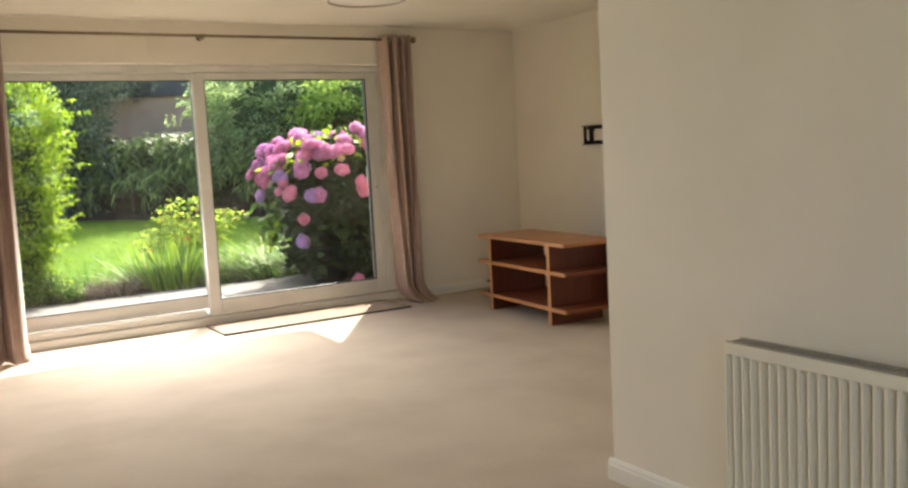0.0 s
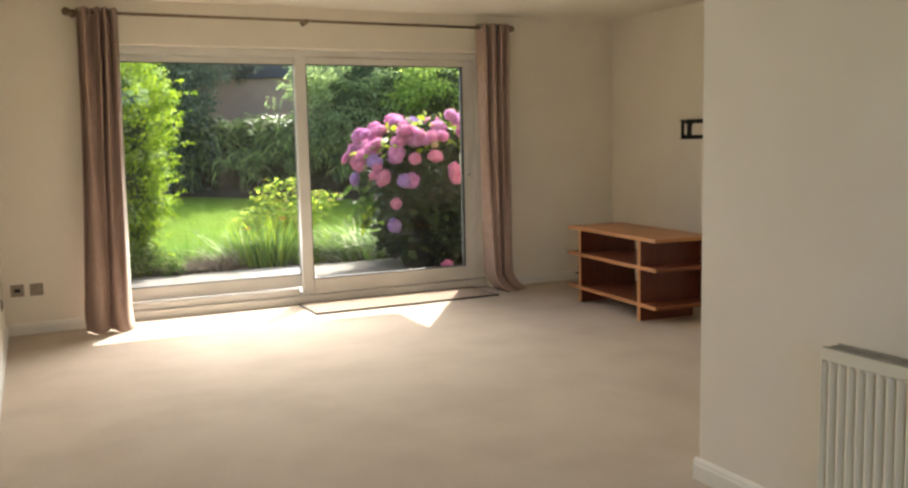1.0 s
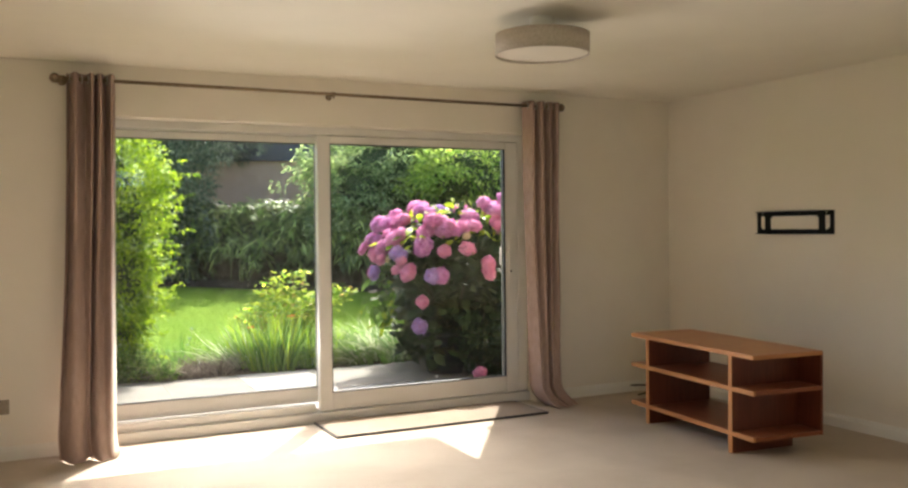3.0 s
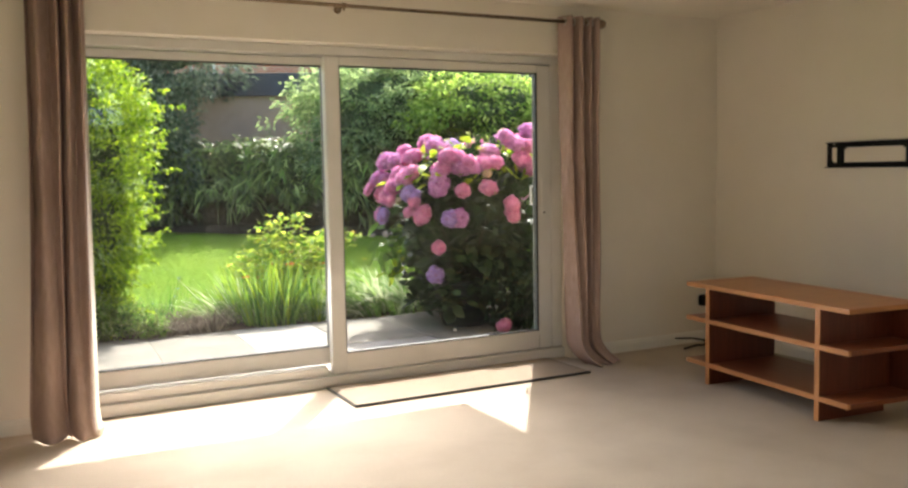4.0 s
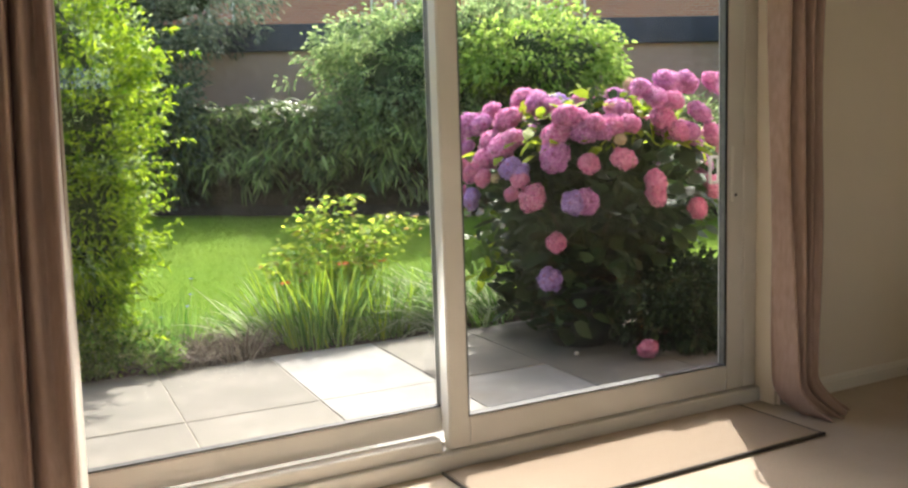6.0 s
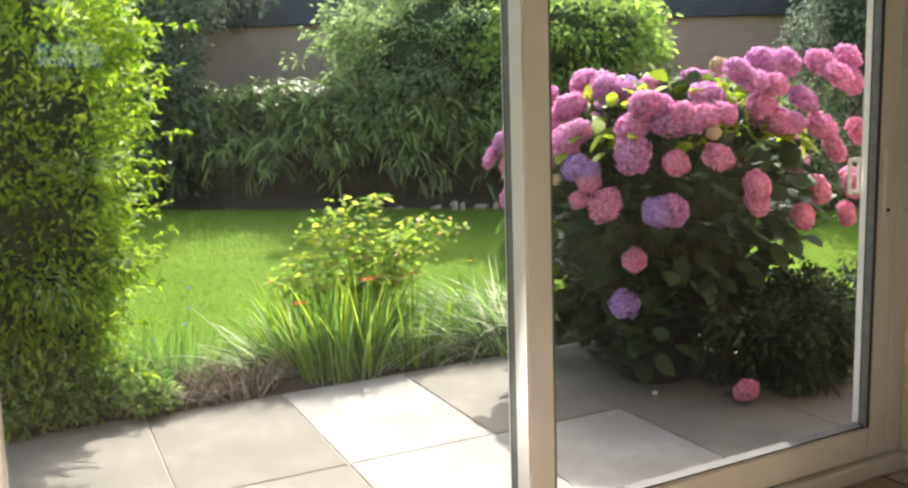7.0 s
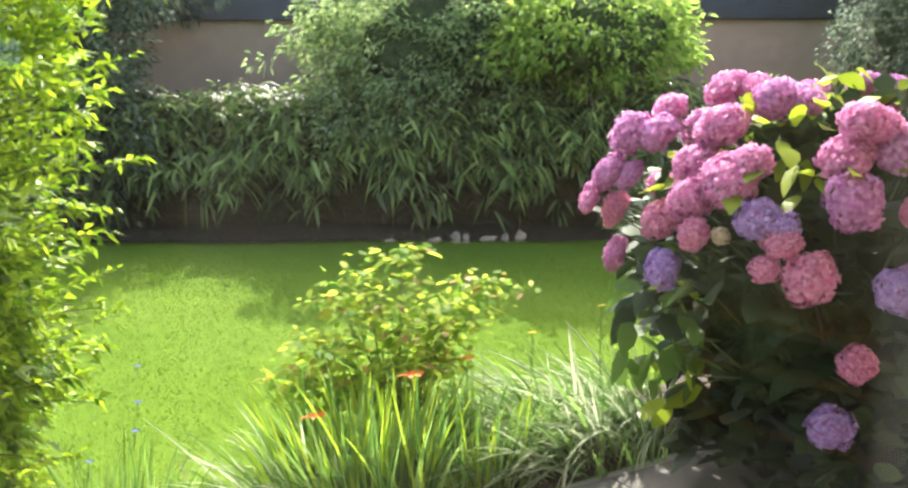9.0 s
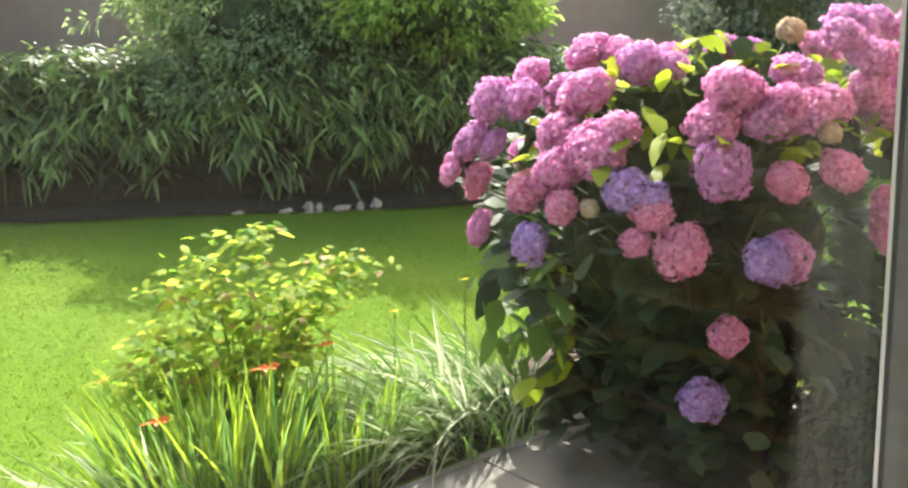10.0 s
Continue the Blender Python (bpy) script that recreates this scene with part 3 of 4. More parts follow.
# ---- things in the room ----
mat = thing("door_mat", "tan carpet mat with dark bound edge by the patio door", "mat", (2.75, 6.85, 0.0))
part("mat_surface", boxes((-0.80, 0.80, -0.185, 0.31, 0.001, 0.014), bevel=0.004), M_MAT, mat)
part("binding", boxes((-0.815, 0.815, -0.20, -0.185, 0.001, 0.016), (-0.815, -0.80, -0.185, 0.31, 0.001, 0.012), (0.80, 0.815, -0.185, 0.31, 0.001, 0.012), bevel=0.003), M_EDGE, mat, "dark bound edge")

# low stand: x runs along its front, y to its back
stand = thing("tv_stand", "open red-brown television stand with pale-edged overhanging shelves", "tv stand", (3.899, 4.964, 0.0), 90 - math.degrees(0.084))
SLN, SD, SO = 1.288, 0.52, 0.19
for z, lb in ((0.105, "red-brown low shelf"), (0.375, "red-brown middle shelf"), (0.585, "beech veneer top")):
    if z > 0.5:
        part("top", box(bmesh.new(), 0.0, SLN, -SD, 0.0, z, z + 0.026, 0.002), M_BEECH, stand, lb)
    else:
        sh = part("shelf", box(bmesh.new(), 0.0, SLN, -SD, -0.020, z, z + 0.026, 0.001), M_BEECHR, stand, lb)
        part("edge_strip", box(bmesh.new(), 0.0, SLN, -0.0195, 0.0, z - 0.0005, z + 0.0265, 0.002), M_BEECH, sh, "pale front edging")
for x in (SO, SLN - SO - 0.03):
    for z0, z1, back in ((0.0, 0.105, 0.06), (0.131, 0.375, 0.02), (0.401, 0.585, 0.02)):
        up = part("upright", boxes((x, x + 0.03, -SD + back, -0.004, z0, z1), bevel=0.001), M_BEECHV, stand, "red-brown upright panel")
        part("edge_strip", boxes((x - 0.001, x + 0.031, -0.004, 0.002, z0, z1)), M_BEECH, up, "pale front edging")
for x0, x1 in ((0.0, SO + 0.02), (SLN - SO - 0.02, SLN - 0.02)):
    for z0, z1 in ((0.131, 0.375), (0.401, 0.585)):
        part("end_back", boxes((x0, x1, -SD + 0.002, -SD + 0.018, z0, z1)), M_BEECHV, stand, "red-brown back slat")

# flat television bracket on the wall
br = thing("tv_bracket", "black metal television wall bracket with slots, empty", "tv bracket", (XE, 5.72, 1.385))
BY, BH = 0.345, 0.082
b = bmesh.new()
for d in ((-BY, BY, BH - 0.034, BH), (-BY, BY, -BH, -BH + 0.034), (-BY, -BY + 0.03, -BH + 0.034, BH - 0.034), (BY - 0.03, BY, -BH + 0.034, BH - 0.034), (-BY + 0.075, -BY + 0.125, -BH + 0.034, BH - 0.034), (BY - 0.125, BY - 0.075, -BH + 0.034, BH - 0.034), (-BY + 0.03, -BY + 0.042, -BH + 0.034, -BH + 0.046), (BY - 0.042, BY - 0.03, -BH + 0.034, -BH + 0.046), (-BY + 0.125, -BY + 0.14, BH - 0.046, BH - 0.034), (BY - 0.14, BY - 0.125, BH - 0.046, BH - 0.034)):
    box(b, -0.012, -0.002, d[0], d[1], d[2], d[3])
part("plate", b, M_BLACK, br)
part("flange", boxes((-0.032, -0.0125, -BY, BY, BH - 0.006, BH), (-0.032, -0.0125, -BY, BY, -BH, -BH + 0.006)), M_BLACK, br)
for y in (-0.29, 0.29):
    part("bolt", cyl(bmesh.new(), (-0.016, y, BH - 0.011), (-0.0125, y, BH - 0.011), 0.007, seg=8), M_STEEL, br)


def socket_plate(x, label, kind):
    s = thing("wall_socket", label, "socket", (x, YN, 0.325), group="sockets by the curtain")
    part("plate", boxes((-0.044, 0.044, -0.007, -0.001, -0.044, 0.044), bevel=0.002), M_SOCKET, s)
    if kind:
        part("insert", boxes((-0.02, 0.02, -0.0095, -0.0072, -0.012, 0.012)), M_BLACK, s, "dark aerial insert")
    else:
        part("rocker", boxes((-0.03, 0.03, -0.0105, -0.0072, -0.022, 0.022), bevel=0.002), M_SOCKET, s)
    return s


socket_plate(-0.148, "satin steel outlet plate with a dark insert on the wall", 1)
socket_plate(-0.022, "satin steel blank outlet plate on the wall", 0)
sw = thing("wall_socket", "small dark outlet low on the side wall", "socket", (XW, 6.45, 0.33))
part("plate", boxes((0.001, 0.008, -0.04, 0.04, -0.04, 0.04), bevel=0.002), M_SOCKET, sw)
part("insert", boxes((0.0082, 0.012, -0.02, 0.02, -0.025, 0.025)), M_BLACK, sw)

# drum lamp under the ceiling
lamp = thing("ceiling_light", "grey linen drum ceiling light with a pale diffuser, switched off", "ceiling light", (2.463, 4.93, ZC))
n, RD = 48, 0.236
b = bmesh.new()
prof = [(RD, -0.085), (RD, -0.188), (RD - 0.004, -0.188), (RD - 0.004, -0.085)]
rg = [[b.verts.new((r * math.cos(2 * math.pi * i / n), r * math.sin(2 * math.pi * i / n), z)) for i in range(n)] for r, z in prof]
for q in range(4):
    for i in range(n):
        b.faces.new((rg[q][i], rg[q][(i + 1) % n], rg[(q + 1) % 4][(i + 1) % n], rg[(q + 1) % 4][i]))
bmesh.ops.recalc_face_normals(b, faces=b.faces)
part("shade", b, M_SHADE, lamp, "grey linen drum shade", True)
part("diffuser", cyl(bmesh.new(), (0, 0, -0.178), (0, 0, -0.172), RD - 0.006, seg=48), M_DIFF, lamp, "pale opal diffuser")
part("trim_ring", cyl(bmesh.new(), (0, 0, -0.093), (0, 0, -0.087), RD - 0.005, seg=48), M_STEEL, lamp)
part("rose", cyl(bmesh.new(), (0, 0, -0.087), (0, 0, 0.0), 0.06, seg=24), M_TRIM, lamp)

# panel radiator on the partition
rad = thing("radiator", "cream double-panel radiator with vertical ribs and a top grille", "radiator", (XP, 1.92, 0.0))
RF, RL, RB, RT = -0.125, 1.25, 0.11, 0.675
b = bmesh.new()
k = int(RL / 0.0335)
cols = []
for i in range(k + 1):
    for o, dx in ((0.0, 0.0), (0.006, 0.017), (0.017, 0.017), (0.023, 0.0)):
        y = -0.012 - (i * 0.0335 + o)
        if y > -RL + 0.01:
            cols.append((y, RF + dx))
zs = (RB + 0.03, RB + 0.05, RT - 0.055, RT - 0.04)
gv = [[b.verts.new((x if 0 < j < 3 else RF, y, z)) for j, z in enumerate(zs)] for y, x in cols]
for u, w in zip(gv, gv[1:]):
    for j in range(3):
        b.faces.new((u[j], w[j], w[j + 1], u[j + 1]))
part("ribbed_front", b, M_RAD, rad, "", True)
part("panel_frame", boxes((RF, RF + 0.012, -RL, 0, RT - 0.04, RT - 0.004), (RF, RF + 0.012, -RL, 0, RB, RB + 0.03), (RF, RF + 0.012, -0.012, 0, RB + 0.03, RT - 0.04), bevel=0.003), M_RAD, rad)
part("rear_panel", boxes((-0.045, -0.033, -RL, 0, RB, RT - 0.01), bevel=0.003), M_RAD, rad)
part("side_panel", boxes((RF + 0.0125, -0.0455, -0.004, 0.001, RB + 0.01, RT - 0.004), bevel=0.001), M_RAD, rad)
b = bmesh.new()
for i in range(int(RL / 0.02)):
    box(b, RF + 0.014, -0.047, -0.012 - i * 0.02, -0.006 - i * 0.02, RT - 0.012, RT - 0.003)
box(b, RF + 0.012, RF + 0.0165, -RL, 0, RT - 0.014, RT, 0)
box(b, -0.047, -0.043, -RL, 0, RT - 0.014, RT, 0)
part("top_grille", b, M_GRILLE, rad, "grey slotted top grille")
for y in (-0.2, -1.05):
    part("wall_hook", boxes((-0.033, -0.001, y - 0.02, y + 0.02, RT - 0.16, RT - 0.08)), M_GRILLE, rad)

# aerial lead and small box behind the stand, and a plug in a wall outlet
ca = thing("cable_box", "small black box with loose lead on carpet behind the stand", "cable box", (4.90, 6.86, 0.0))
part("box_body", boxes((-0.11, 0.11, -0.07, 0.07, 0.001, 0.045), bevel=0.008), M_BLACK, ca)
tube("lead", [(-0.09, 0.0, 0.02), (-0.16, 0.02, 0.06), (-0.24, 0.05, 0.075), (-0.36, 0.09, 0.08)], 0.008, 0.006, M_BLACK, ca, 6, "loose black lead")
tube("lead", [(-0.09, 0.03, 0.015), (-0.16, 0.08, 0.012), (-0.24, 0.06, 0.010), (-0.33, 0.03, 0.010)], 0.008, 0.006, M_BLACK, ca, 6)
pl = thing("wall_socket", "white outlet with a black plug above the skirting", "socket", (4.90, YN, 0.325))
part("plate", boxes((-0.045, 0.045, -0.008, -0.001, -0.045, 0.045), bevel=0.002), M_TRIM, pl)
part("plug", boxes((-0.038, 0.038, -0.06, -0.0085, -0.045, 0.035), bevel=0.008), M_BLACK, pl, "black plug")

# ---- outside: ground, paving, overhang ----
BE, BN, BO = Vector((0.93, -0.37, 0)).normalized(), Vector((0.37, 0.93, 0)).normalized(), Vector((4.0, 14.4, 0))


def far(s, d, z=0.0):
    """A place by the garden's end: s along its boundary, d beyond the hedge's middle."""
    p = BO + BE * s + BN * d
    return (p.x, p.y, z)


def gz(x, y):
    """Height of the garden's ground: level at the paving, rising to its end."""
    if y < 9.40:
        return -0.06 if x < 4.80 else -0.004 + 0.01 * noise.noise(Vector((x, y, 0)))
    return 0.005 + 0.115 * (min(y, 14.6) - 9.40) + 0.012 * noise.noise(Vector((x * 0.9, y * 0.9, 0)))


xs = [-400, -120, -40, -12, -5] + [-3 + 0.35 * i for i in range(23)] + [4.795, 4.805] + [5.1 + 0.35 * i for i in range(21)] + [16, 22, 45, 130, 400]
ys = [-400, -100, -20, 0, 7.0, 8.2, 8.8, 9.39, 9.401] + [9.6 + 0.3 * i for i in range(18)] + [15.5, 18, 25, 45, 110, 500]
gverts = [(x, y, gz(x, y)) for y in ys for x in xs]
gfaces = [(j * len(xs) + i, j * len(xs) + i + 1, (j + 1) * len(xs) + i + 1, (j + 1) * len(xs) + i) for j in range(len(ys) - 1) for i in range(len(xs) - 1)]
tagged(raw("ground", gverts, gfaces, M_LAWN, smooth=False), "sunlit mown green lawn rising gently to the hedge", "lawn", kind="structure")

tagged(part("overhang", boxes((-2.5, 3.83, YO, 8.37, 2.52, 2.72)), M_TRIM), "plain white overhang, unseen, added to shade the carpet", "overhang", kind="structure")
tagged(part("outer_wall", boxes((-2.5, OX0, YO, YO + 0.02, -0.05, 2.52), (OX1, 9.0, YO, YO + 0.02, -0.05, 2.52)), M_RENDER), "rendered outer face of the house", "wall", kind="structure")

patio = tagged(part("pavement", boxes((-2.5, 4.78, YO + 0.021, 9.37, -0.055, 0.027)), M_JOINT), "concrete slab paving outside the patio door", "paving", kind="structure")

# soil of the bed along the paving
b = bmesh.new()
nx, ny = 60, 10
gv = [[b.verts.new((-0.6 + 5.4 * i / nx, 9.41 + 0.62 * j / ny * (1 + 0.25 * noise.noise(Vector((i * 0.2, 3, 0)))), max(gz(0, 9.41 + 0.62 * j / ny), -0.05) + 0.012 + 0.035 * math.sin(math.pi * j / ny) * (1.2 + noise.noise(Vector((i * 0.5, j * 0.6, 0)))))) for j in range(ny + 1)] for i in range(nx + 1)]
for i in range(nx):
    for j in range(ny):
        b.faces.new((gv[i][j], gv[i + 1][j], gv[i + 1][j + 1], gv[i][j + 1]))
tagged(part("flower_bed", b, M_SOIL, smooth=True), "dark crumbly soil of the bed along the paving", "flower bed", kind="structure")
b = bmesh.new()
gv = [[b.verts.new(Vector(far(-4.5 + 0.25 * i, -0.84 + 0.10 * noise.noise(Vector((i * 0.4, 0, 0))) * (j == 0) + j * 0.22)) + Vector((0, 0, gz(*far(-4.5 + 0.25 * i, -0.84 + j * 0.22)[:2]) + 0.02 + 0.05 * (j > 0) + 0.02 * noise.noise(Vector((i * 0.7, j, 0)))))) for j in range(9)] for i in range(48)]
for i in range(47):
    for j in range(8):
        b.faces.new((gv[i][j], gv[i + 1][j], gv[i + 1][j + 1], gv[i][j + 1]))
tagged(part("hedge_bed", b, M_DEEP, smooth=True), "soil below the hedge with shade put into its dark colour", "flower bed", kind="structure")

# ---- outbuilding and brick house beyond ----
gar = thing("outbuilding", "flat-roofed outbuilding with a pinkish rendered wall and dark fascia", "outbuilding", far(2.5, 0.95, 0.4), -math.degrees(math.atan2(0.37, 0.93)))
part("wall", boxes((-11.5, 11.5, 0.0, 4.0, -0.4, 2.22)), M_RENDER, gar)
part("fascia", boxes((-11.6, 11.6, -0.10, -0.004, 2.10, 2.44), bevel=0.01), M_FASCIA, gar, "dark grey fascia board")
part("roof", boxes((-11.6, 11.6, -0.0035, 4.1, 2.222, 2.40)), M_FASCIA, gar)

hs = thing("brick_house", "red brick house beyond the outbuilding with a white window", "house", far(0.5, 15.0, 0.5), -math.degrees(math.atan2(0.37, 0.93)))
part("wall", boxes((-9, 16, 0, 8, 0, 6.2)), M_HOUSE, hs)
part("roof", boxes((-9.4, 16.4, -0.4, 8.4, 6.205, 6.5)), M_ROOF, hs, "dark tiled roof edge")
for x in (-4.6, 0.6, 5.4):
    w = part("window", boxes((x, x + 1.3, -0.09, 0.05, 3.75, 4.9)), M_GLASS, hs)
    for d in ((x - 0.06, x, -0.12, 0.02, 3.7, 4.96), (x + 1.3, x + 1.36, -0.12, 0.02, 3.7, 4.96), (x, x + 1.3, -0.12, 0.02, 4.9, 4.96), (x + 0.62, x + 0.68, -0.12, 0.02, 3.76, 4.9)):
        part("window_frame", boxes(d), M_UPVC, w)
    part("window_sill", boxes((x - 0.1, x + 1.4, -0.16, -0.09, 3.66, 3.7)), M_UPVC, w)

# ---- plants ----
rng = np.random.default_rng(5)


def plant(name, label, category, x, y, z=None):
    return thing(name, label, category, (x, y, gz(x, y) if z is None else z))


def keep(ob, t):
    ob.parent = t
    ob.matrix_parent_inverse = t.matrix_world.inverted()
    return ob


# climber on its post
vx, vy = 0.79, 9.74
vine = plant("climber", "tall bright yellow-green climber in sun with loose sprigs", "climber", vx, vy)
for k in range(5):
    a = k * 1.3
    pts = [(vx + 0.10 * math.cos(a + z * 2), vy + 0.10 * math.sin(a + z * 2), z) for z in (0.03, 0.4, 0.9, 1.4, 1.9, 2.2)]
    keep(tube("stem", pts, 0.018, 0.006, M_BARK, None), vine)


def vine_radius(z):
    return np.interp(z, [0, 0.3, 0.7, 1.2, 1.8, 2.05, 2.25, 2.42], [0.33, 0.31, 0.36, 0.45, 0.51, 0.46, 0.33, 0.05])


c = []
for i in range(1050):
    z = rng.uniform(0.05, 2.35)
    a = rng.uniform(0, 2 * np.pi)
    lumpy = noise.noise(Vector((math.cos(a) * 1.9, math.sin(a) * 1.9, z * 3.6)))
    if lumpy < -0.22 and rng.random() < 0.75:
        continue
    r = vine_radius(z) * rng.uniform(0.68, 1.05) * (1 + 0.44 * lumpy)
    c.append((vx + r * math.cos(a) * 1.05, vy + r * math.sin(a) * 0.85, z))
P, D = clumped(rng, np.array(c), 0.095, 26, np.array([vx, vy, 0.9]))
D[:, 2] += 0.1
V = leaf_quads(rng, P, D, 0.054, 0.020)
keep(quads("foliage", V[: len(V) * 5 // 6], L_VINE), vine)
keep(quads("older_foliage", V[len(V) * 5 // 6:], L_SHRUB, label="older grey-green leaves"), vine)
keep(lump("inner_shade_mass", (vx, vy, 1.12), (0.33, 0.28, 1.02), M_CORE, None, 3), vine)
for k in range(60):
    z = rng.uniform(0.2, 2.0)
    a = rng.uniform(-1.25, 0.9)
    r = vine_radius(z)
    base = np.array([vx + r * math.cos(a), vy + r * math.sin(a) * 0.85, z])
    d = unit(np.array([math.cos(a), math.sin(a), rng.uniform(-0.15, 0.3)]))
    ln = rng.uniform(0.12, 0.36)
    tw = keep(tube("sprig", [base - d * 0.1, base + d * ln * 0.5, base + d * ln + np.array([0, 0, -0.02])], 0.003, 0.0012, M_STEM, None, 5), vine)
    m = int(ln / 0.010)
    s = rng.uniform(0, 1, (m, 1))
    P = base + d * ln * s
    D = d + rng.normal(size=(m, 3)) * 0.7
    keep(quads("sprig_leaves", leaf_quads(rng, P, D, 0.046, 0.018), L_VINE), tw)

# bamboo hedge
hx, hy, _ = far(0.2, -0.1)
hedge = plant("bamboo_hedge", "dense dark-green bamboo hedge with drooping leaves", "hedge", hx, hy)
c = []
for i in range(2700):
    s, d = rng.uniform(-3.0, 4.4), rng.uniform(-0.75, 0.35)
    top = 1.72 + 0.18 * noise.noise(Vector((s * 1.1, 0, 2))) - 0.35 * max(0, -s - 1.9)
    z = top - abs(rng.normal()) * 0.16 if rng.random() < 0.4 else rng.uniform(0.98 + 0.08 * math.sin(s * 5) - 0.24 * (rng.random() < 0.15), top)
    face = -0.62 + 0.16 * noise.noise(Vector((s * 1.7, z * 1.7, 9))) + 0.18 * max(0, z - 1.4)
    d = face + abs(rng.normal()) * 0.10 if z < top - 0.15 else rng.uniform(face, 0.45)
    if noise.noise(Vector((s * 3.1, z * 3.4, 21))) > -0.18 or z > top - 0.15:
        c.append(far(s, d, z))
c = np.array(c)
AL, OUT = np.array(BE), -np.array(BN)


def hedge_leaves(pick, per, ahead, length, width):
    """Fans of narrow leaves that arch out of the hedge's face, sideways and down."""
    q = np.repeat(pick, per, 0)
    n = len(q)
    P = q + rng.normal(size=(n, 3)) * 0.05 + OUT * ahead
    D = OUT * rng.uniform(0.15, 0.9, (n, 1)) + AL * rng.normal(size=(n, 1)) * 0.95
    D[:, 2] = rng.normal(size=n) * 0.28 + np.interp(P[:, 2], [0.7, 1.3, 1.7], [-0.3, -0.15, 0.2])
    return broad_leaves(rng, P, D, length, width, 0.6)


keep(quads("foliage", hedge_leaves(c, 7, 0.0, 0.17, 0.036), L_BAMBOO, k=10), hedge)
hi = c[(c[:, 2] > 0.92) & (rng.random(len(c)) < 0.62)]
keep(quads("pale_foliage", hedge_leaves(hi, 2, 0.08, 0.16, 0.036), L_BAMBOOP, k=10, label="outer leaves coloured paler as though catching the light"), hedge)
for k in range(80):
    s, d = rng.uniform(-3, 4.3), rng.uniform(-0.5, 0.3)
    x, y, _ = far(s, d)
    keep(tube("cane", [(x, y, gz(x, y)), (x + rng.normal() * 0.05, y + rng.normal() * 0.05, 1.1), (x + rng.normal() * 0.12, y + rng.normal() * 0.12, 1.6)], 0.008, 0.004, M_STEM, None, 5), hedge)
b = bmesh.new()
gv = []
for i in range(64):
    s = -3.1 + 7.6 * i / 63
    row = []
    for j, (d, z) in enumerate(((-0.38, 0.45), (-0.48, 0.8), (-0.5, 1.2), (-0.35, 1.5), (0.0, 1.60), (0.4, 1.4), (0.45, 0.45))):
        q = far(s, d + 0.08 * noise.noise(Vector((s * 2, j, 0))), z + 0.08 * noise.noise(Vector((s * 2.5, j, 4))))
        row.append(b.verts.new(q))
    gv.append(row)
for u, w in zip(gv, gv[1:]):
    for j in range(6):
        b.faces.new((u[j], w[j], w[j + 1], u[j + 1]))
keep(part("inner_shade_mass", b, M_DEEP, None, smooth=True), hedge)

# large rounded shrub before the outbuilding; its sunlit side is a second, brighter-coloured shrub
def shrub(name, label, centre, radii, clumps, per, leaf, size, material, core=0.72, rad=0.16, seed=1, low=-0.9, category="shrub"):
    t = plant(name, label, category, centre[0], centre[1])
    v = unit(rng.normal(size=(clumps, 3)))
    v[:, 2] = np.maximum(v[:, 2], low)
    k = np.array([1 + 0.55 * noise.noise(Vector(q) * 2.6 + Vector((seed, 0, 0))) for q in v])[:, None] * (rng.uniform(0.55, 1.0, (clumps, 1)) ** 0.35) * np.where(rng.random((clumps, 1)) < 0.10, rng.uniform(1.03, 1.15, (clumps, 1)), 1.0)
    cc = np.array(centre) + v * np.array(radii) * k
    P, D = clumped(rng, cc, rad, per, np.array(centre))
    keep(quads("foliage", leaf_quads(rng, P, D, size, size * leaf), material), t)
    keep(lump("inner_shade_mass", centre, [r * core for r in radii], M_CORE, None, seed), t)
    g = gz(centre[0], centre[1])
    for i in range(4):
        a = i * 1.7 + seed
        keep(tube("branch", [(centre[0], centre[1], g), (centre[0] + 0.2 * math.cos(a), centre[1] + 0.2 * math.sin(a), (g + centre[2]) / 2), (centre[0] + radii[0] * 0.6 * math.cos(a), centre[1] + radii[1] * 0.6 * math.sin(a), centre[2] + radii[2] * 0.3)], 0.03, 0.008, M_BARK, None), t)
    return t


shrub("evergreen_shrub", "large rounded evergreen shrub above the bamboo hedge", far(1.75, 0.08, 2.05), (1.75, 0.62, 0.98), 1250, 24, 0.46, 0.07, L_SHRUB, seed=2, rad=0.13)
shrub("leafy_shrub", "bright sunlit leafy shrub beside the outbuilding wall", far(2.75, -0.40, 2.18), (1.05, 0.55, 0.50), 300, 18, 0.5, 0.085, L_SHRUBB, seed=5)
shrub("tall_shrub", "tall dark feathery evergreen leaning over the hedge", far(-2.0, -0.35, 1.75), (0.75, 0.7, 1.35), 620, 22, 0.32, 0.085, L_TREE, seed=8)
shrub("evergreen_branch", "dark feathery evergreen crown above the outbuilding wall", far(-1.9, 0.25, 3.2), (1.5, 0.7, 0.75), 420, 20, 0.32, 0.085, L_TREE, seed=11, core=0.5)
shrub("garden_tree", "soft green tree crown in front of the outbuilding", far(6.3, -0.4, 2.35), (1.1, 0.8, 1.0), 520, 20, 0.5, 0.065, L_TREE, seed=14)
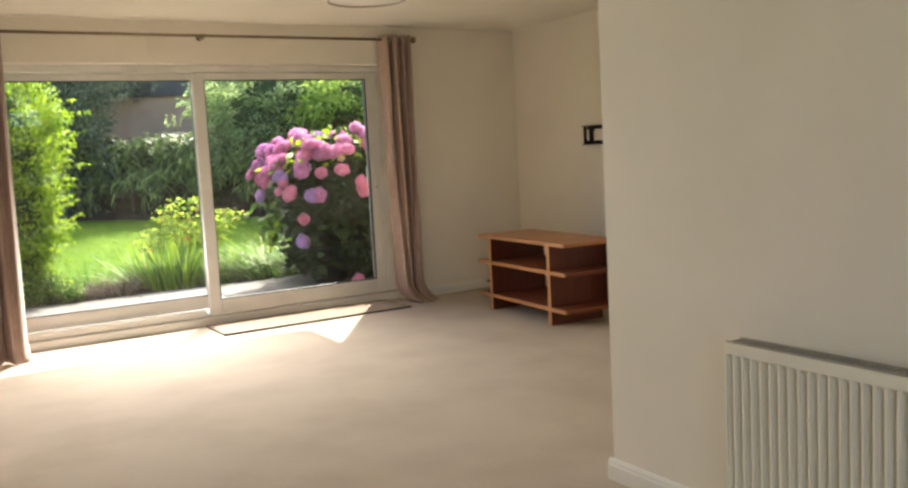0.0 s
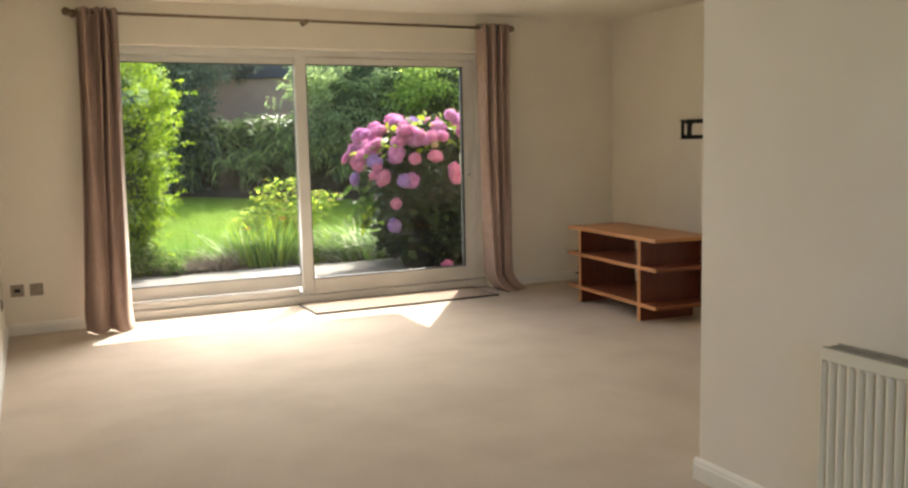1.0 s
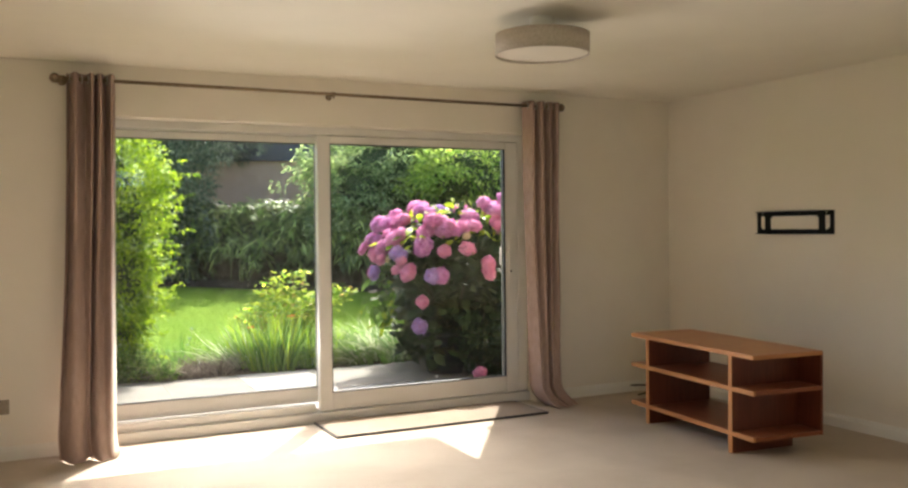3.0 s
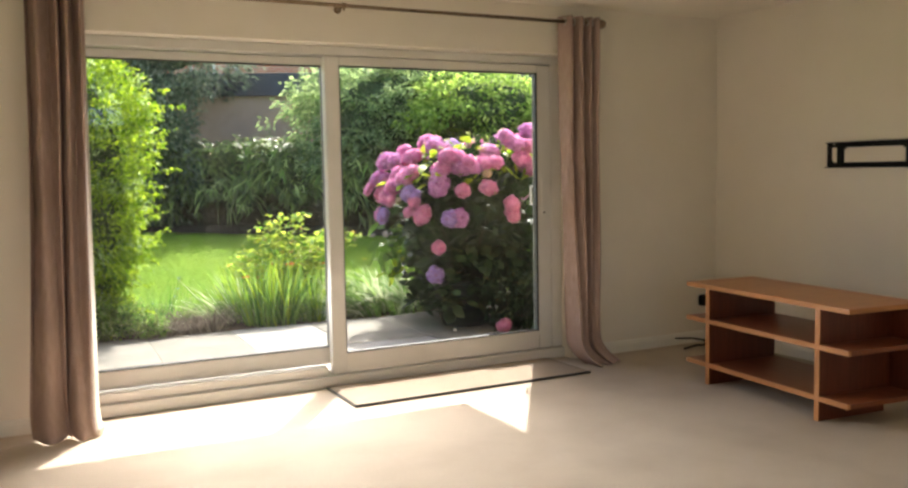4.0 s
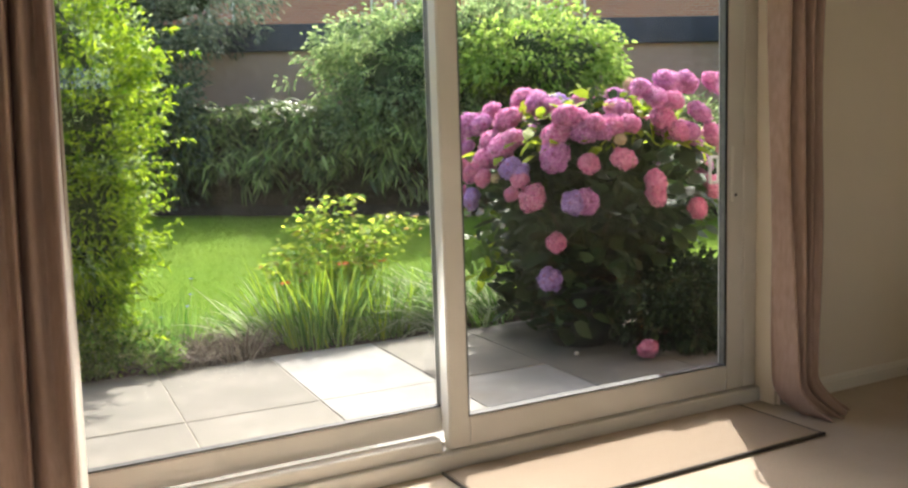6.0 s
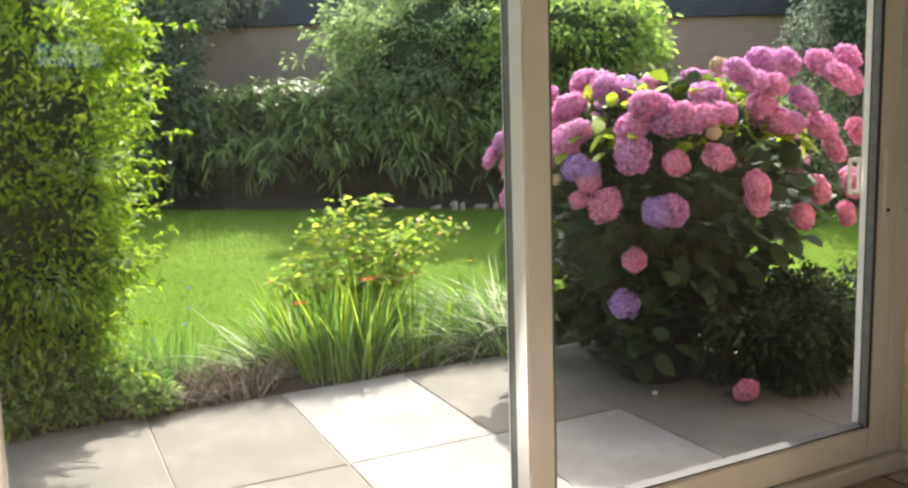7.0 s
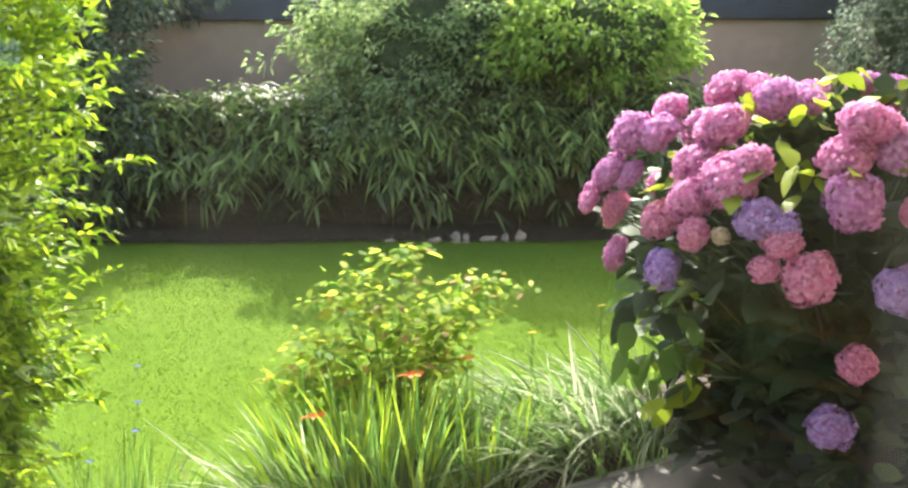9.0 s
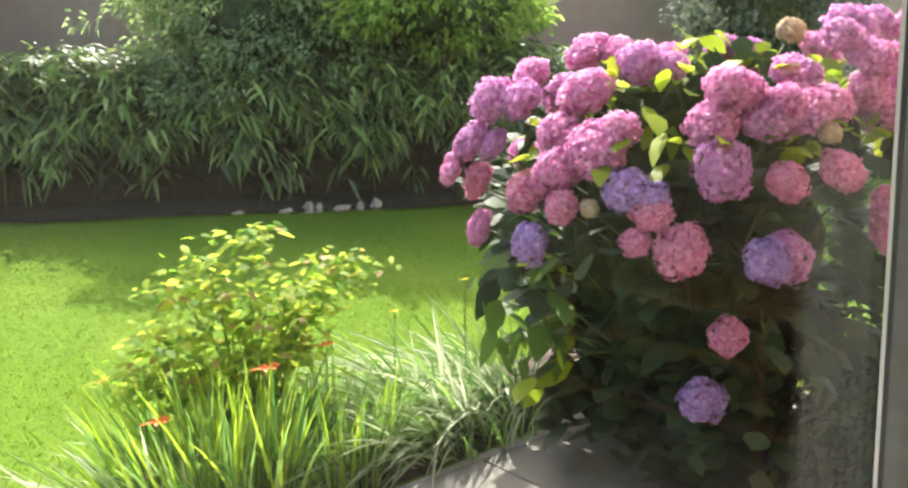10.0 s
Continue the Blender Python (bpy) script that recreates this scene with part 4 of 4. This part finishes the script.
shrub("low_shrub", "dark green shrub filling the boundary behind the hydrangea", far(4.6, -0.5, 0.95), (1.6, 0.7, 0.65), 600, 20, 0.5, 0.065, L_SHRUB, seed=17)
shrub("side_shrub", "dark evergreen shrub at the garden's side", (-0.9, 12.6, 1.4), (1.4, 1.3, 1.6), 600, 20, 0.4, 0.08, L_TREE, seed=19)

shrub("low_evergreen", "low dark evergreen on the paving below the hydrangea", (4.20, 8.16, 0.30), (0.44, 0.28, 0.30), 260, 22, 0.5, 0.05, L_HYD, seed=23, rad=0.09, low=-0.8)

# ---- hydrangea in its pot ----
HC, HR = np.array([3.95, 8.82, 0.85]), np.array([0.86, 0.72, 0.74])
hyd = plant("hydrangea", "large potted hydrangea in full pink, mauve and violet bloom", "hydrangea", 3.75, 8.62, 0.02)


def floret_ball(name, material, florets, seed):
    """A mophead: four-petalled florets all over an uneven ball, radius 1."""
    r = np.random.default_rng(seed)
    i = np.arange(florets) + 0.5
    ph, th = np.arccos(1 - 1.85 * i / florets), np.pi * (1 + 5 ** 0.5) * i
    N = np.stack([np.cos(th) * np.sin(ph), np.sin(th) * np.sin(ph), np.cos(ph)], 1)
    N = unit(N + r.normal(size=N.shape) * 0.10)
    C = N * (r.uniform(0.80, 1.05, (florets, 1)) + 0.10 * np.sin(N[:, :1] * 5 + seed) * np.cos(N[:, 1:2] * 4)) * np.array([1, 1, 0.86])
    T = unit(np.cross(N, r.normal(size=N.shape)))
    B = np.cross(N, T)
    out = []
    for q in range(4):
        a = q * np.pi / 2
        d = T * np.cos(a) + B * np.sin(a)
        s = -T * np.sin(a) + B * np.cos(a)
        w = 0.165 * r.uniform(0.8, 1.2, (florets, 1))
        out.append(np.stack([C, C + d * w * 0.6 + s * w * 0.62 + N * 0.05, C + d * w * 1.2 + N * r.uniform(-0.09, 0.13, (florets, 1)), C + d * w * 0.6 - s * w * 0.62 + N * 0.05], 1))
    V = np.concatenate(out, 0)
    ob = quads(name, V, material)
    me = ob.data
    bpy.data.objects.remove(ob)
    return me


BALLS = {k: [floret_ball("flower_head", m, 260, s + 7 * j) for j in range(3)] for k, m, s in (("p", F_PINK, 1), ("m", F_MAUVE, 2), ("v", F_VIOLET, 3), ("c", F_CREAM, 4), ("s", F_SALMON, 5))}
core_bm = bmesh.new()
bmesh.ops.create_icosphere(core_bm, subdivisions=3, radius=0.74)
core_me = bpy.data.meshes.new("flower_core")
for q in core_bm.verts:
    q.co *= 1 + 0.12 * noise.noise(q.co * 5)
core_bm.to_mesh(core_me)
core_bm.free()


core_me.materials.append(F_GAP_SHADE)


def head(x, y, z, r, k):
    r *= 0.93
    n = Vector(((x - HC[0]) / HR[0], (y - HC[1]) / HR[1], (z - HC[2]) / HR[2] + 0.25)).normalized()
    q = n.to_track_quat("Z", "Y").to_matrix().to_4x4()
    o = new("flower_head", BALLS[k][int(x * 100) % 3])
    o.matrix_world = Matrix.Translation((x, y, z)) @ q @ Matrix.Rotation(x * 40, 4, "Z") @ Matrix.Diagonal((r * (1.0 + 0.14 * math.sin(x * 91)), r * (0.96 + 0.12 * math.sin(y * 77)), r * (0.80 + 0.08 * math.sin(z * 63)), 1))
    keep(o, hyd)
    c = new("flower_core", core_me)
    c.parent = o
    base = Vector((HC[0] + (x - HC[0]) * 0.45, HC[1] + (y - HC[1]) * 0.45, max(0.35, z - 0.35)))
    top = Vector((x, y, z)) - n * r * 0.7
    if z > 0.3:
        keep(tube("flower_stem", [base, (base + top) / 2 + Vector((0, 0, 0.04)), top], 0.006, 0.0035, M_STEM, None, 5), hyd)


WEST = "p m p p m p s m p p s v p p s s v s s s m p v m p p".split()
WEST_AT = [(3.42, 9.22, 1.50), (3.28, 9.28, 1.42), (3.58, 9.08, 1.58), (3.35, 8.90, 1.44), (3.52, 8.80, 1.53), (3.24, 8.93, 1.31), (3.22, 9.30, 1.14), (3.21, 9.33, 1.27), (3.13, 9.35, 1.17), (3.20, 9.28, 0.96),
           (3.14, 8.98, 1.12), (3.08, 8.91, 0.96), (3.15, 8.86, 1.20), (3.20, 8.73, 1.27), (3.10, 8.79, 1.09), (3.18, 8.50, 1.09), (3.17, 8.59, 1.15), (3.14, 8.53, 1.00), (3.21, 8.42, 0.98), (3.30, 8.31, 0.72),
           (3.34, 8.37, 1.21), (3.40, 8.44, 1.34), (3.31, 8.40, 0.49), (3.55, 8.35, 1.36), (3.53, 8.43, 1.43), (3.71, 8.29, 1.38)]
WEST_R = ".08 .10 .10 .10 .10 .085 .07 .085 .06 .07 .08 .078 .09 .105 .07 .06 .08 .05 .085 .072 .10 .085 .085 .09 .085 .085".split()
for (x, y, z), k, r in zip(WEST_AT, WEST, WEST_R):
    head(x, y, z, float(r), k)
side = np.random.default_rng(12)
for (x, y, z), k, r in zip(WEST_AT, WEST, WEST_R):
    if z > 1.08 and side.random() < 0.75:
        e = side.normal(size=3)
        e = e / np.linalg.norm(e) * float(r) * 1.25
        head(x + abs(float(e[0])) * 0.6, y + float(e[1]), z + float(e[2]) * 0.5, float(r) * side.uniform(0.6, 0.85), k)
head(3.36, 8.22, 0.95, 0.085, "v")
head(3.43, 8.21, 0.955, 0.095, "m")
head(3.13, 8.70, 1.09, 0.035, "c")
FRONT = "s s s s m m s p s s s m m p p m m c c".split()
FRONT_AT = [(3.49, 8.24, 1.17), (3.68, 8.17, 1.19), (3.85, 8.09, 1.05), (3.86, 8.10, 0.97), (4.16, 8.32, 1.35), (4.26, 8.32, 1.33), (4.20, 8.12, 0.87), (4.47, 8.21, 1.29), (4.50, 8.19, 1.19), (4.38, 8.18, 0.99), (4.55, 8.16, 0.22), (4.24, 8.42, 1.64), (4.34, 8.38, 1.64),
            (4.52, 8.20, 1.56), (4.15, 8.48, 1.57), (3.83, 8.40, 1.48), (4.36, 8.28, 1.45), (4.05, 8.55, 1.63), (3.70, 8.22, 1.30)]
FRONT_R = ".072 .07 .08 .07 .10 .10 .082 .07 .075 .08 .075 .10 .10 .09 .085 .09 .08 .06 .045".split()
for (x, y, z), k, r in zip(FRONT_AT, FRONT, FRONT_R):
    head(x, y, z, float(r), k)
head(3.70, 7.99, 0.10, 0.07, "s")
for x, y, z, rr, k in ((4.51, 8.30, 1.63, 0.085, "p"), (4.74, 8.32, 1.66, 0.09, "p"), (4.70, 8.28, 1.54, 0.09, "p"), (4.00, 8.26, 1.54, 0.08, "m"), (4.05, 8.26, 1.42, 0.085, "p"), (4.14, 8.22, 1.34, 0.08, "p"), (4.24, 8.22, 1.33, 0.07, "m"), (4.42, 8.22, 1.31, 0.085, "p"),
                       (4.69, 8.20, 1.27, 0.09, "s"), (4.63, 8.18, 1.01, 0.085, "s"), (4.59, 8.18, 0.85, 0.07, "s"), (4.12, 8.24, 1.52, 0.075, "p"), (3.92, 8.30, 1.60, 0.08, "m"), (3.45, 8.42, 1.45, 0.08, "p"), (3.58, 8.30, 1.40, 0.075, "p"), (3.80, 8.26, 1.39, 0.07, "p")):
    head(x, y, z, rr, k)
for i in range(26):
    a, e = rng.uniform(-0.4, 2.6), rng.uniform(0.15, 1.3)
    q = HC + HR * np.array([math.cos(a) * math.cos(e), math.sin(a) * math.cos(e), math.sin(e)]) * rng.uniform(0.95, 1.06)
    head(float(q[0]), float(q[1]), float(q[2]), rng.uniform(0.07, 0.10), "pmpmpv"[i % 6])

v = unit(rng.normal(size=(1250, 3)))
v = v[v[:, 2] > -0.75]
P = HC + v * HR * rng.uniform(0.62, 0.97, (len(v), 1))
P[:, 2] = np.maximum(P[:, 2], 0.24)
open_side = ((P[:, 0] > 4.18) & (P[:, 2] < 0.78) & (rng.random(len(P)) < 0.72)) | ((P[:, 0] < 3.42) & (P[:, 1] > 8.6) & (P[:, 2] < 0.95) & (rng.random(len(P)) < 0.8))
P, v = P[~open_side], v[~open_side]
D = v + rng.normal(size=v.shape) * 0.45 + np.array([0, 0, 0.05])
D[:, 2] = np.maximum(D[:, 2], np.where(P[:, 2] < 0.55, 0.05, -0.3))
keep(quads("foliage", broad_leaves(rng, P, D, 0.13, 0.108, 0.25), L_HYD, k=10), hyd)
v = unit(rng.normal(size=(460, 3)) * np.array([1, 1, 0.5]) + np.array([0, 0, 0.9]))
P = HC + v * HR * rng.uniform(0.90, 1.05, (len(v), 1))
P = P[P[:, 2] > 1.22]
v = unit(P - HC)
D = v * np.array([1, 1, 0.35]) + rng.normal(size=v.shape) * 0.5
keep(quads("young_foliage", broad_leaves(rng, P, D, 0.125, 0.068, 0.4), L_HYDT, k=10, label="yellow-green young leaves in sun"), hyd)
v = np.stack([rng.uniform(3.06, 3.30, 42), rng.uniform(8.82, 9.12, 42), rng.uniform(0.42, 0.90, 42)], 1)
D = rng.normal(size=v.shape) * 0.8 + np.array([-0.5, 0.1, 0.1])
V = broad_leaves(rng, v, D, 0.14, 0.085, 0.3)
for k in range(len(V)):
    keep(quads("shoot_leaf", V[k:k + 1], L_SHOOT if k % 5 else L_HYDT, k=10), hyd)
for k in range(7):
    q = Vector((float(v[k * 6, 0]), float(v[k * 6, 1]), float(v[k * 6, 2])))
    keep(tube("shoot_stem", [(3.62, 8.75, 0.38), ((3.62 + q.x) / 2, (8.75 + q.y) / 2, 0.42 + 0.2 * q.z), q], 0.006, 0.003, M_STEM, None, 5), hyd)
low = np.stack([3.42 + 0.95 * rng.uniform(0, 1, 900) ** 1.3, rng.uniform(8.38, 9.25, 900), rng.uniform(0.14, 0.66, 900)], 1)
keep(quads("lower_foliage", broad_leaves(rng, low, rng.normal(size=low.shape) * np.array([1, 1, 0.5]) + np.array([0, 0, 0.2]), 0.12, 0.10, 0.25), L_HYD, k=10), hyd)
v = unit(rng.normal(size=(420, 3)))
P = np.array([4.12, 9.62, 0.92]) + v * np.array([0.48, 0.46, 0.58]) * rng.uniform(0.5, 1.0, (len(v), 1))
keep(quads("shading_rear_foliage", broad_leaves(rng, P, v + rng.normal(size=v.shape) * 0.5, 0.15, 0.11, 0.3), L_HYD, k=10), hyd)
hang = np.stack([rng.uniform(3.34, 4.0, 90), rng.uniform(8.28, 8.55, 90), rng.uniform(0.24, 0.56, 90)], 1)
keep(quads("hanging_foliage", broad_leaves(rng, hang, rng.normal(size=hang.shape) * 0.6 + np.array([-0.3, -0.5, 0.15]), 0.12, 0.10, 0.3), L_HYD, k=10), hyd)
keep(lump("inner_shade_mass", (3.90, 8.86, 0.80), (0.50, 0.44, 0.62), M_CORE, None, 21), hyd)
for i in range(16):
    a = i * 2.4
    q = Vector((3.85 + 0.5 * math.cos(a), 8.78 + 0.4 * math.sin(a), 0.95))
    keep(tube("cane", [(3.72 + 0.1 * math.cos(a), 8.62 + 0.1 * math.sin(a), 0.36), ((3.72 + q.x) / 2, (8.62 + q.y) / 2, 0.65), q], 0.011, 0.005, M_BARK, None, 6), hyd)

pot = thing("plant_pot", "dark green glazed pot below the hydrangea on the paving", "plant pot", (3.66, 8.60, 0.032))
b = bmesh.new()
n = 32
rg = [[b.verts.new((r * math.cos(2 * math.pi * i / n), r * math.sin(2 * math.pi * i / n), z)) for i in range(n)] for r, z in ((0.17, 0.0), (0.21, 0.12), (0.245, 0.30), (0.25, 0.34), (0.27, 0.35), (0.27, 0.39), (0.245, 0.39), (0.235, 0.33), (0.0005, 0.32))]
for u, w in zip(rg, rg[1:]):
    for i in range(n):
        b.faces.new((u[i], u[(i + 1) % n], w[(i + 1) % n], w[i]))
b.faces.new(rg[0][::-1])
part("pot_body", b, M_POT, pot, "", True)
part("soil", cyl(bmesh.new(), (0, 0, 0.325), (0, 0, 0.355), 0.235, seg=24), M_SOIL, pot)

# ---- the bed along the paving ----
def tuft(name, label, x, y, n, spread, length, width, droop, material, lean=(0, 0), up=1.0, mix=None):
    t = plant(name, label, "plant", x, y)
    a = rng.uniform(0, 2 * np.pi, n)
    r = spread * np.sqrt(rng.uniform(0, 1, n))
    P = np.stack([x + r * np.cos(a), y + r * np.sin(a) * 0.7, np.zeros(n)], 1)
    P[:, 2] = [gz(p[0], max(p[1], 9.42)) for p in P]
    D = np.stack([0.45 * np.cos(a) * r / spread + lean[0] + rng.normal(size=n) * 0.16, 0.45 * np.sin(a) * r / spread + lean[1] + rng.normal(size=n) * 0.16, np.full(n, up)], 1)
    D[:, 1] = np.maximum(D[:, 1], -0.12)
    k = n if mix is None else int(n * 0.8)
    keep(quads("leaves", blades(rng, P[:k], D[:k], length, width, droop), material, k=12), t)
    if mix is not None:
        keep(quads("bright_leaves", blades(rng, P[k:], D[k:], length, width, droop * 0.6), mix, k=12), t)
    return t


tuft("sword_leaf_clump", "clump of upright green sword leaves by the paving", 2.28, 9.62, 520, 0.32, 0.58, 0.015, 0.5, L_IRIS, (-0.05, -0.08), up=1.35, mix=L_LIME)
tuft("sword_leaf_clump", "young upright yellow-green sword leaves in sun", 2.36, 9.60, 48, 0.12, 0.56, 0.026, 0.15, L_LIME, (0.0, 0.0), up=1.9)
tuft("sword_leaf_clump", "clump of arching green leaves spreading over the lawn's edge", 1.98, 9.66, 190, 0.20, 0.50, 0.014, 0.75, L_VARI, (-0.35, -0.05), mix=L_IRIS)
tuft("sword_leaf_clump", "dense clump of green strap leaves by the paving", 2.72, 9.62, 380, 0.30, 0.46, 0.013, 0.55, L_IRIS, (0.0, -0.08), 1.3, mix=L_LIME)
tuft("variegated_grass", "pale variegated grass flopping beside the hydrangea", 3.12, 9.68, 520, 0.36, 0.54, 0.017, 1.0, L_VARI, (-0.5, 0.04), up=0.8, mix=L_IRIS)
tuft("variegated_grass", "pale variegated grass below the hydrangea", 3.50, 9.68, 520, 0.32, 0.62, 0.017, 0.95, L_VARI, (-0.5, 0.06), up=0.85, mix=L_IRIS)
tuft("variegated_grass", "green and cream grass tumbling to the paving", 3.35, 9.54, 180, 0.35, 0.28, 0.011, 0.8, L_IRIS, (-0.1, -0.12), mix=L_VARI)
tuft("lawn_edge_grass", "thin uncut grass blades at the bed's edge", 1.36, 9.74, 190, 0.22, 0.40, 0.009, 0.25, L_IRIS, (0.0, 0.0))
tuft("lavender_stems", "dry grey woody stems sprawling at the paving's edge", 1.62, 9.56, 460, 0.28, 0.30, 0.009, 0.6, L_DRY, (-0.2, -0.2), up=0.55)
tuft("lavender_stems", "dry grey twigs at the bed's edge", 1.36, 9.53, 300, 0.22, 0.26, 0.009, 0.6, L_DRY, (0.0, -0.2), up=0.45)

gc = plant("ground_cover", "low leafy green ground cover below the climber", "ground cover", 0.9, 9.6)
cc = np.stack([rng.uniform(0.05, 1.32, 700), rng.uniform(9.36, 9.95, 700), rng.uniform(0.03, 0.24, 700)], 1)
cc[:, 2] *= np.interp(cc[:, 0], [0, 0.9, 1.5], [1.8, 1.4, 0.5])
P, D = clumped(rng, cc, 0.07, 18, np.array([0.8, 9.7, -0.4]))
V = leaf_quads(rng, P, D, 0.048, 0.024)
keep(quads("foliage", V[::2], L_COVER), gc)
keep(quads("pale_foliage", V[1::2], L_IRIS, label="fresh green leaves among the paler ones"), gc)

rose = plant("rose_bush", "young rose bush with yellow-green leaves in tiers", "rose bush", 2.60, 9.96)
g0 = gz(2.60, 9.96)
tips = [(2.64, 9.98, 0.92), (2.44, 9.96, 0.86), (2.98, 9.98, 0.76), (3.12, 10.0, 0.72), (2.22, 9.92, 0.62), (2.10, 9.9, 0.52), (2.80, 9.9, 0.70), (2.36, 10.05, 0.74), (2.62, 9.86, 0.66), (2.86, 10.1, 0.60), (2.20, 10.0, 0.46), (2.5, 9.82, 0.5), (2.72, 9.84, 0.48)]
for tp in tips:
    tp = Vector(tp)
    base = Vector((2.60 + rng.normal() * 0.03, 9.96 + rng.normal() * 0.03, g0))
    midp = base.lerp(tp, 0.55) + Vector((0, 0, 0.10))
    st = keep(tube("stem", [base, midp, tp], 0.007, 0.002, M_STEM, None, 5), rose)
    m = 150
    s = 1.06 - 0.6 * rng.uniform(0, 1, (m, 1)) ** 1.5
    A, B2, C2 = np.array(base), np.array(midp), np.array(tp)
    P = (1 - s) ** 2 * A + 2 * s * (1 - s) * B2 + s ** 2 * C2 + rng.normal(size=(m, 3)) * np.array([0.080, 0.065, 0.014])
    D = rng.normal(size=(m, 3)) * np.array([1, 1, 0.12])
    V = broad_leaves(rng, P, D, 0.056, 0.031, 0.3)
    keep(quads("leaves", V[9:], L_ROSE, k=10), st)
    keep(quads("young_leaves", V[:9], L_RED, k=10, label="reddish young leaves"), st)


def day_lily(x, y, z, material, label, r, petals=6):
    f = plant("lily_flower", label, "flower", x, y)
    keep(tube("stem", [(x, y, gz(x, y)), (x, y, z * 0.6), (x + 0.01, y, z)], 0.004, 0.003, M_STEM, None, 5), f)
    a = np.arange(petals) * 2 * np.pi / petals
    D = np.stack([np.cos(a), np.sin(a), np.full(petals, 0.45)], 1)
    P = np.tile(np.array([x + 0.01, y, z]), (petals, 1))
    keep(quads("petals", broad_leaves(np.random.default_rng(3), P, D, r, r * 0.42, 0.35), material, k=10), f)


day_lily(2.44, 9.58, 0.53, F_ORANGE, "open orange day lily among the sword leaves", 0.06)
day_lily(2.05, 9.6, 0.44, F_ORANGE, "orange day lily half hidden in leaves", 0.05)
day_lily(2.80, 9.75, 0.50, F_ORANGE, "faded orange day lily at the lawn's edge", 0.04)
day_lily(3.31, 9.98, 0.49, F_YELLOW, "small yellow flower above the grass", 0.028)
day_lily(3.62, 9.85, 0.60, F_YELLOW, "small yellow flower beside the hydrangea", 0.026)

for x, y in ((1.62, 10.55), (1.70, 10.85), (1.80, 11.3), (1.40, 10.35)):
    day_lily(x, y, gz(x, y) + 0.06, F_BLUE, "tiny blue flower in the lawn's edge", 0.022, 5)

# pale stones along the hedge's foot
for i, (s, r) in enumerate(((1.10, 0.036), (1.28, 0.044), (1.37, 0.034), (1.58, 0.050), (1.72, 0.036), (1.86, 0.050), (0.72, 0.030))):
    x, y, _ = far(s, -0.80)
    b = bmesh.new()
    bmesh.ops.create_icosphere(b, subdivisions=2, radius=1.0)
    for q in b.verts:
        q.co = q.co * (1 + 0.65 * noise.noise(q.co * 1.7 + Vector((i * 3, 0, 0))))
        q.co = Vector((q.co.x * r * (1.1 if i % 3 else 1.9), q.co.y * r, q.co.z * r * (1.5 if i % 3 else 0.6)))
    st = tagged(part("edging_stone", b, M_STONE), "pale rough stone at the hedge's foot", "stone", group="stones below the hedge")
    st.location = (x, y, gz(x, y) + r * 0.5)

# grass of the lawn
n = 70000
gx, gy = rng.uniform(0.2, 8.2, n), 9.75 + (rng.uniform(0, 1, n) ** 1.3) * 5.0
ok = ((gx - 4.0) * BN.x + (gy - 14.4) * BN.y < -0.76 + 0.06 * np.sin(gx * 3))
gx, gy = gx[ok], gy[ok]
sx, sy = rng.uniform(4.85, 8.2, 9000), rng.uniform(7.6, 9.75, 9000)
gx, gy = np.concatenate([gx, sx]), np.concatenate([gy, sy])
P = np.stack([gx, gy, 0.002 + 0.115 * np.maximum(gy - 9.40, 0)], 1)
D = np.stack([rng.normal(size=len(gx)) * 0.5, rng.normal(size=len(gx)) * 0.5, np.ones(len(gx))], 1)
tagged(quads("lawn_grass", leaf_quads(rng, P, D, 0.021, 0.006), L_GRASS), "short bright green lawn grass", "grass", kind="stuff")

# ---- paving slabs ----
slab_me = {}
for key, w, d, mt in (("grey", 0.666, 1.053, M_SLAB), ("pale", 0.666, 1.053, M_SLABW)):
    b = box(bmesh.new(), -w / 2, w / 2, -d / 2, d / 2, 0, 0.024, 0.0025)
    me = bpy.data.meshes.new("slab")
    b.to_mesh(me)
    b.free()
    me.materials.append(mt)
    slab_me[key] = me
PALE = {(3, 1), (3, 0), (4, 0)}
TURN = -0.035
for i in range(-2, 6):
    for j in range(2):
        o = new("slab", slab_me["pale" if (i + 1, j) in PALE else "grey"])
        u, v = 0.672 * i - 0.335 - 0.69, -0.53 - 1.06 * (1 - j)
        o.matrix_world = pose(1.89 + u * math.cos(TURN) - v * math.sin(TURN), 9.375 + u * math.sin(TURN) + v * math.cos(TURN), 0.008 + 0.0015 * math.sin(i * 3.7 + j * 2), 0, 0, math.degrees(TURN))
        o.parent = patio
b = bmesh.new()
bmesh.ops.create_icosphere(b, subdivisions=2, radius=1.0)
for q in b.verts:
    q.co *= 1 + 0.3 * noise.noise(q.co * 1.7)
    q.co = Vector((q.co.x * 0.016, q.co.y * 0.012, q.co.z * 0.012))
pebble = tagged(part("pebble", b, M_TRIM), "small pale pebble lying on the paving", "stone")
pebble.location = (3.442, 8.33, 0.043)
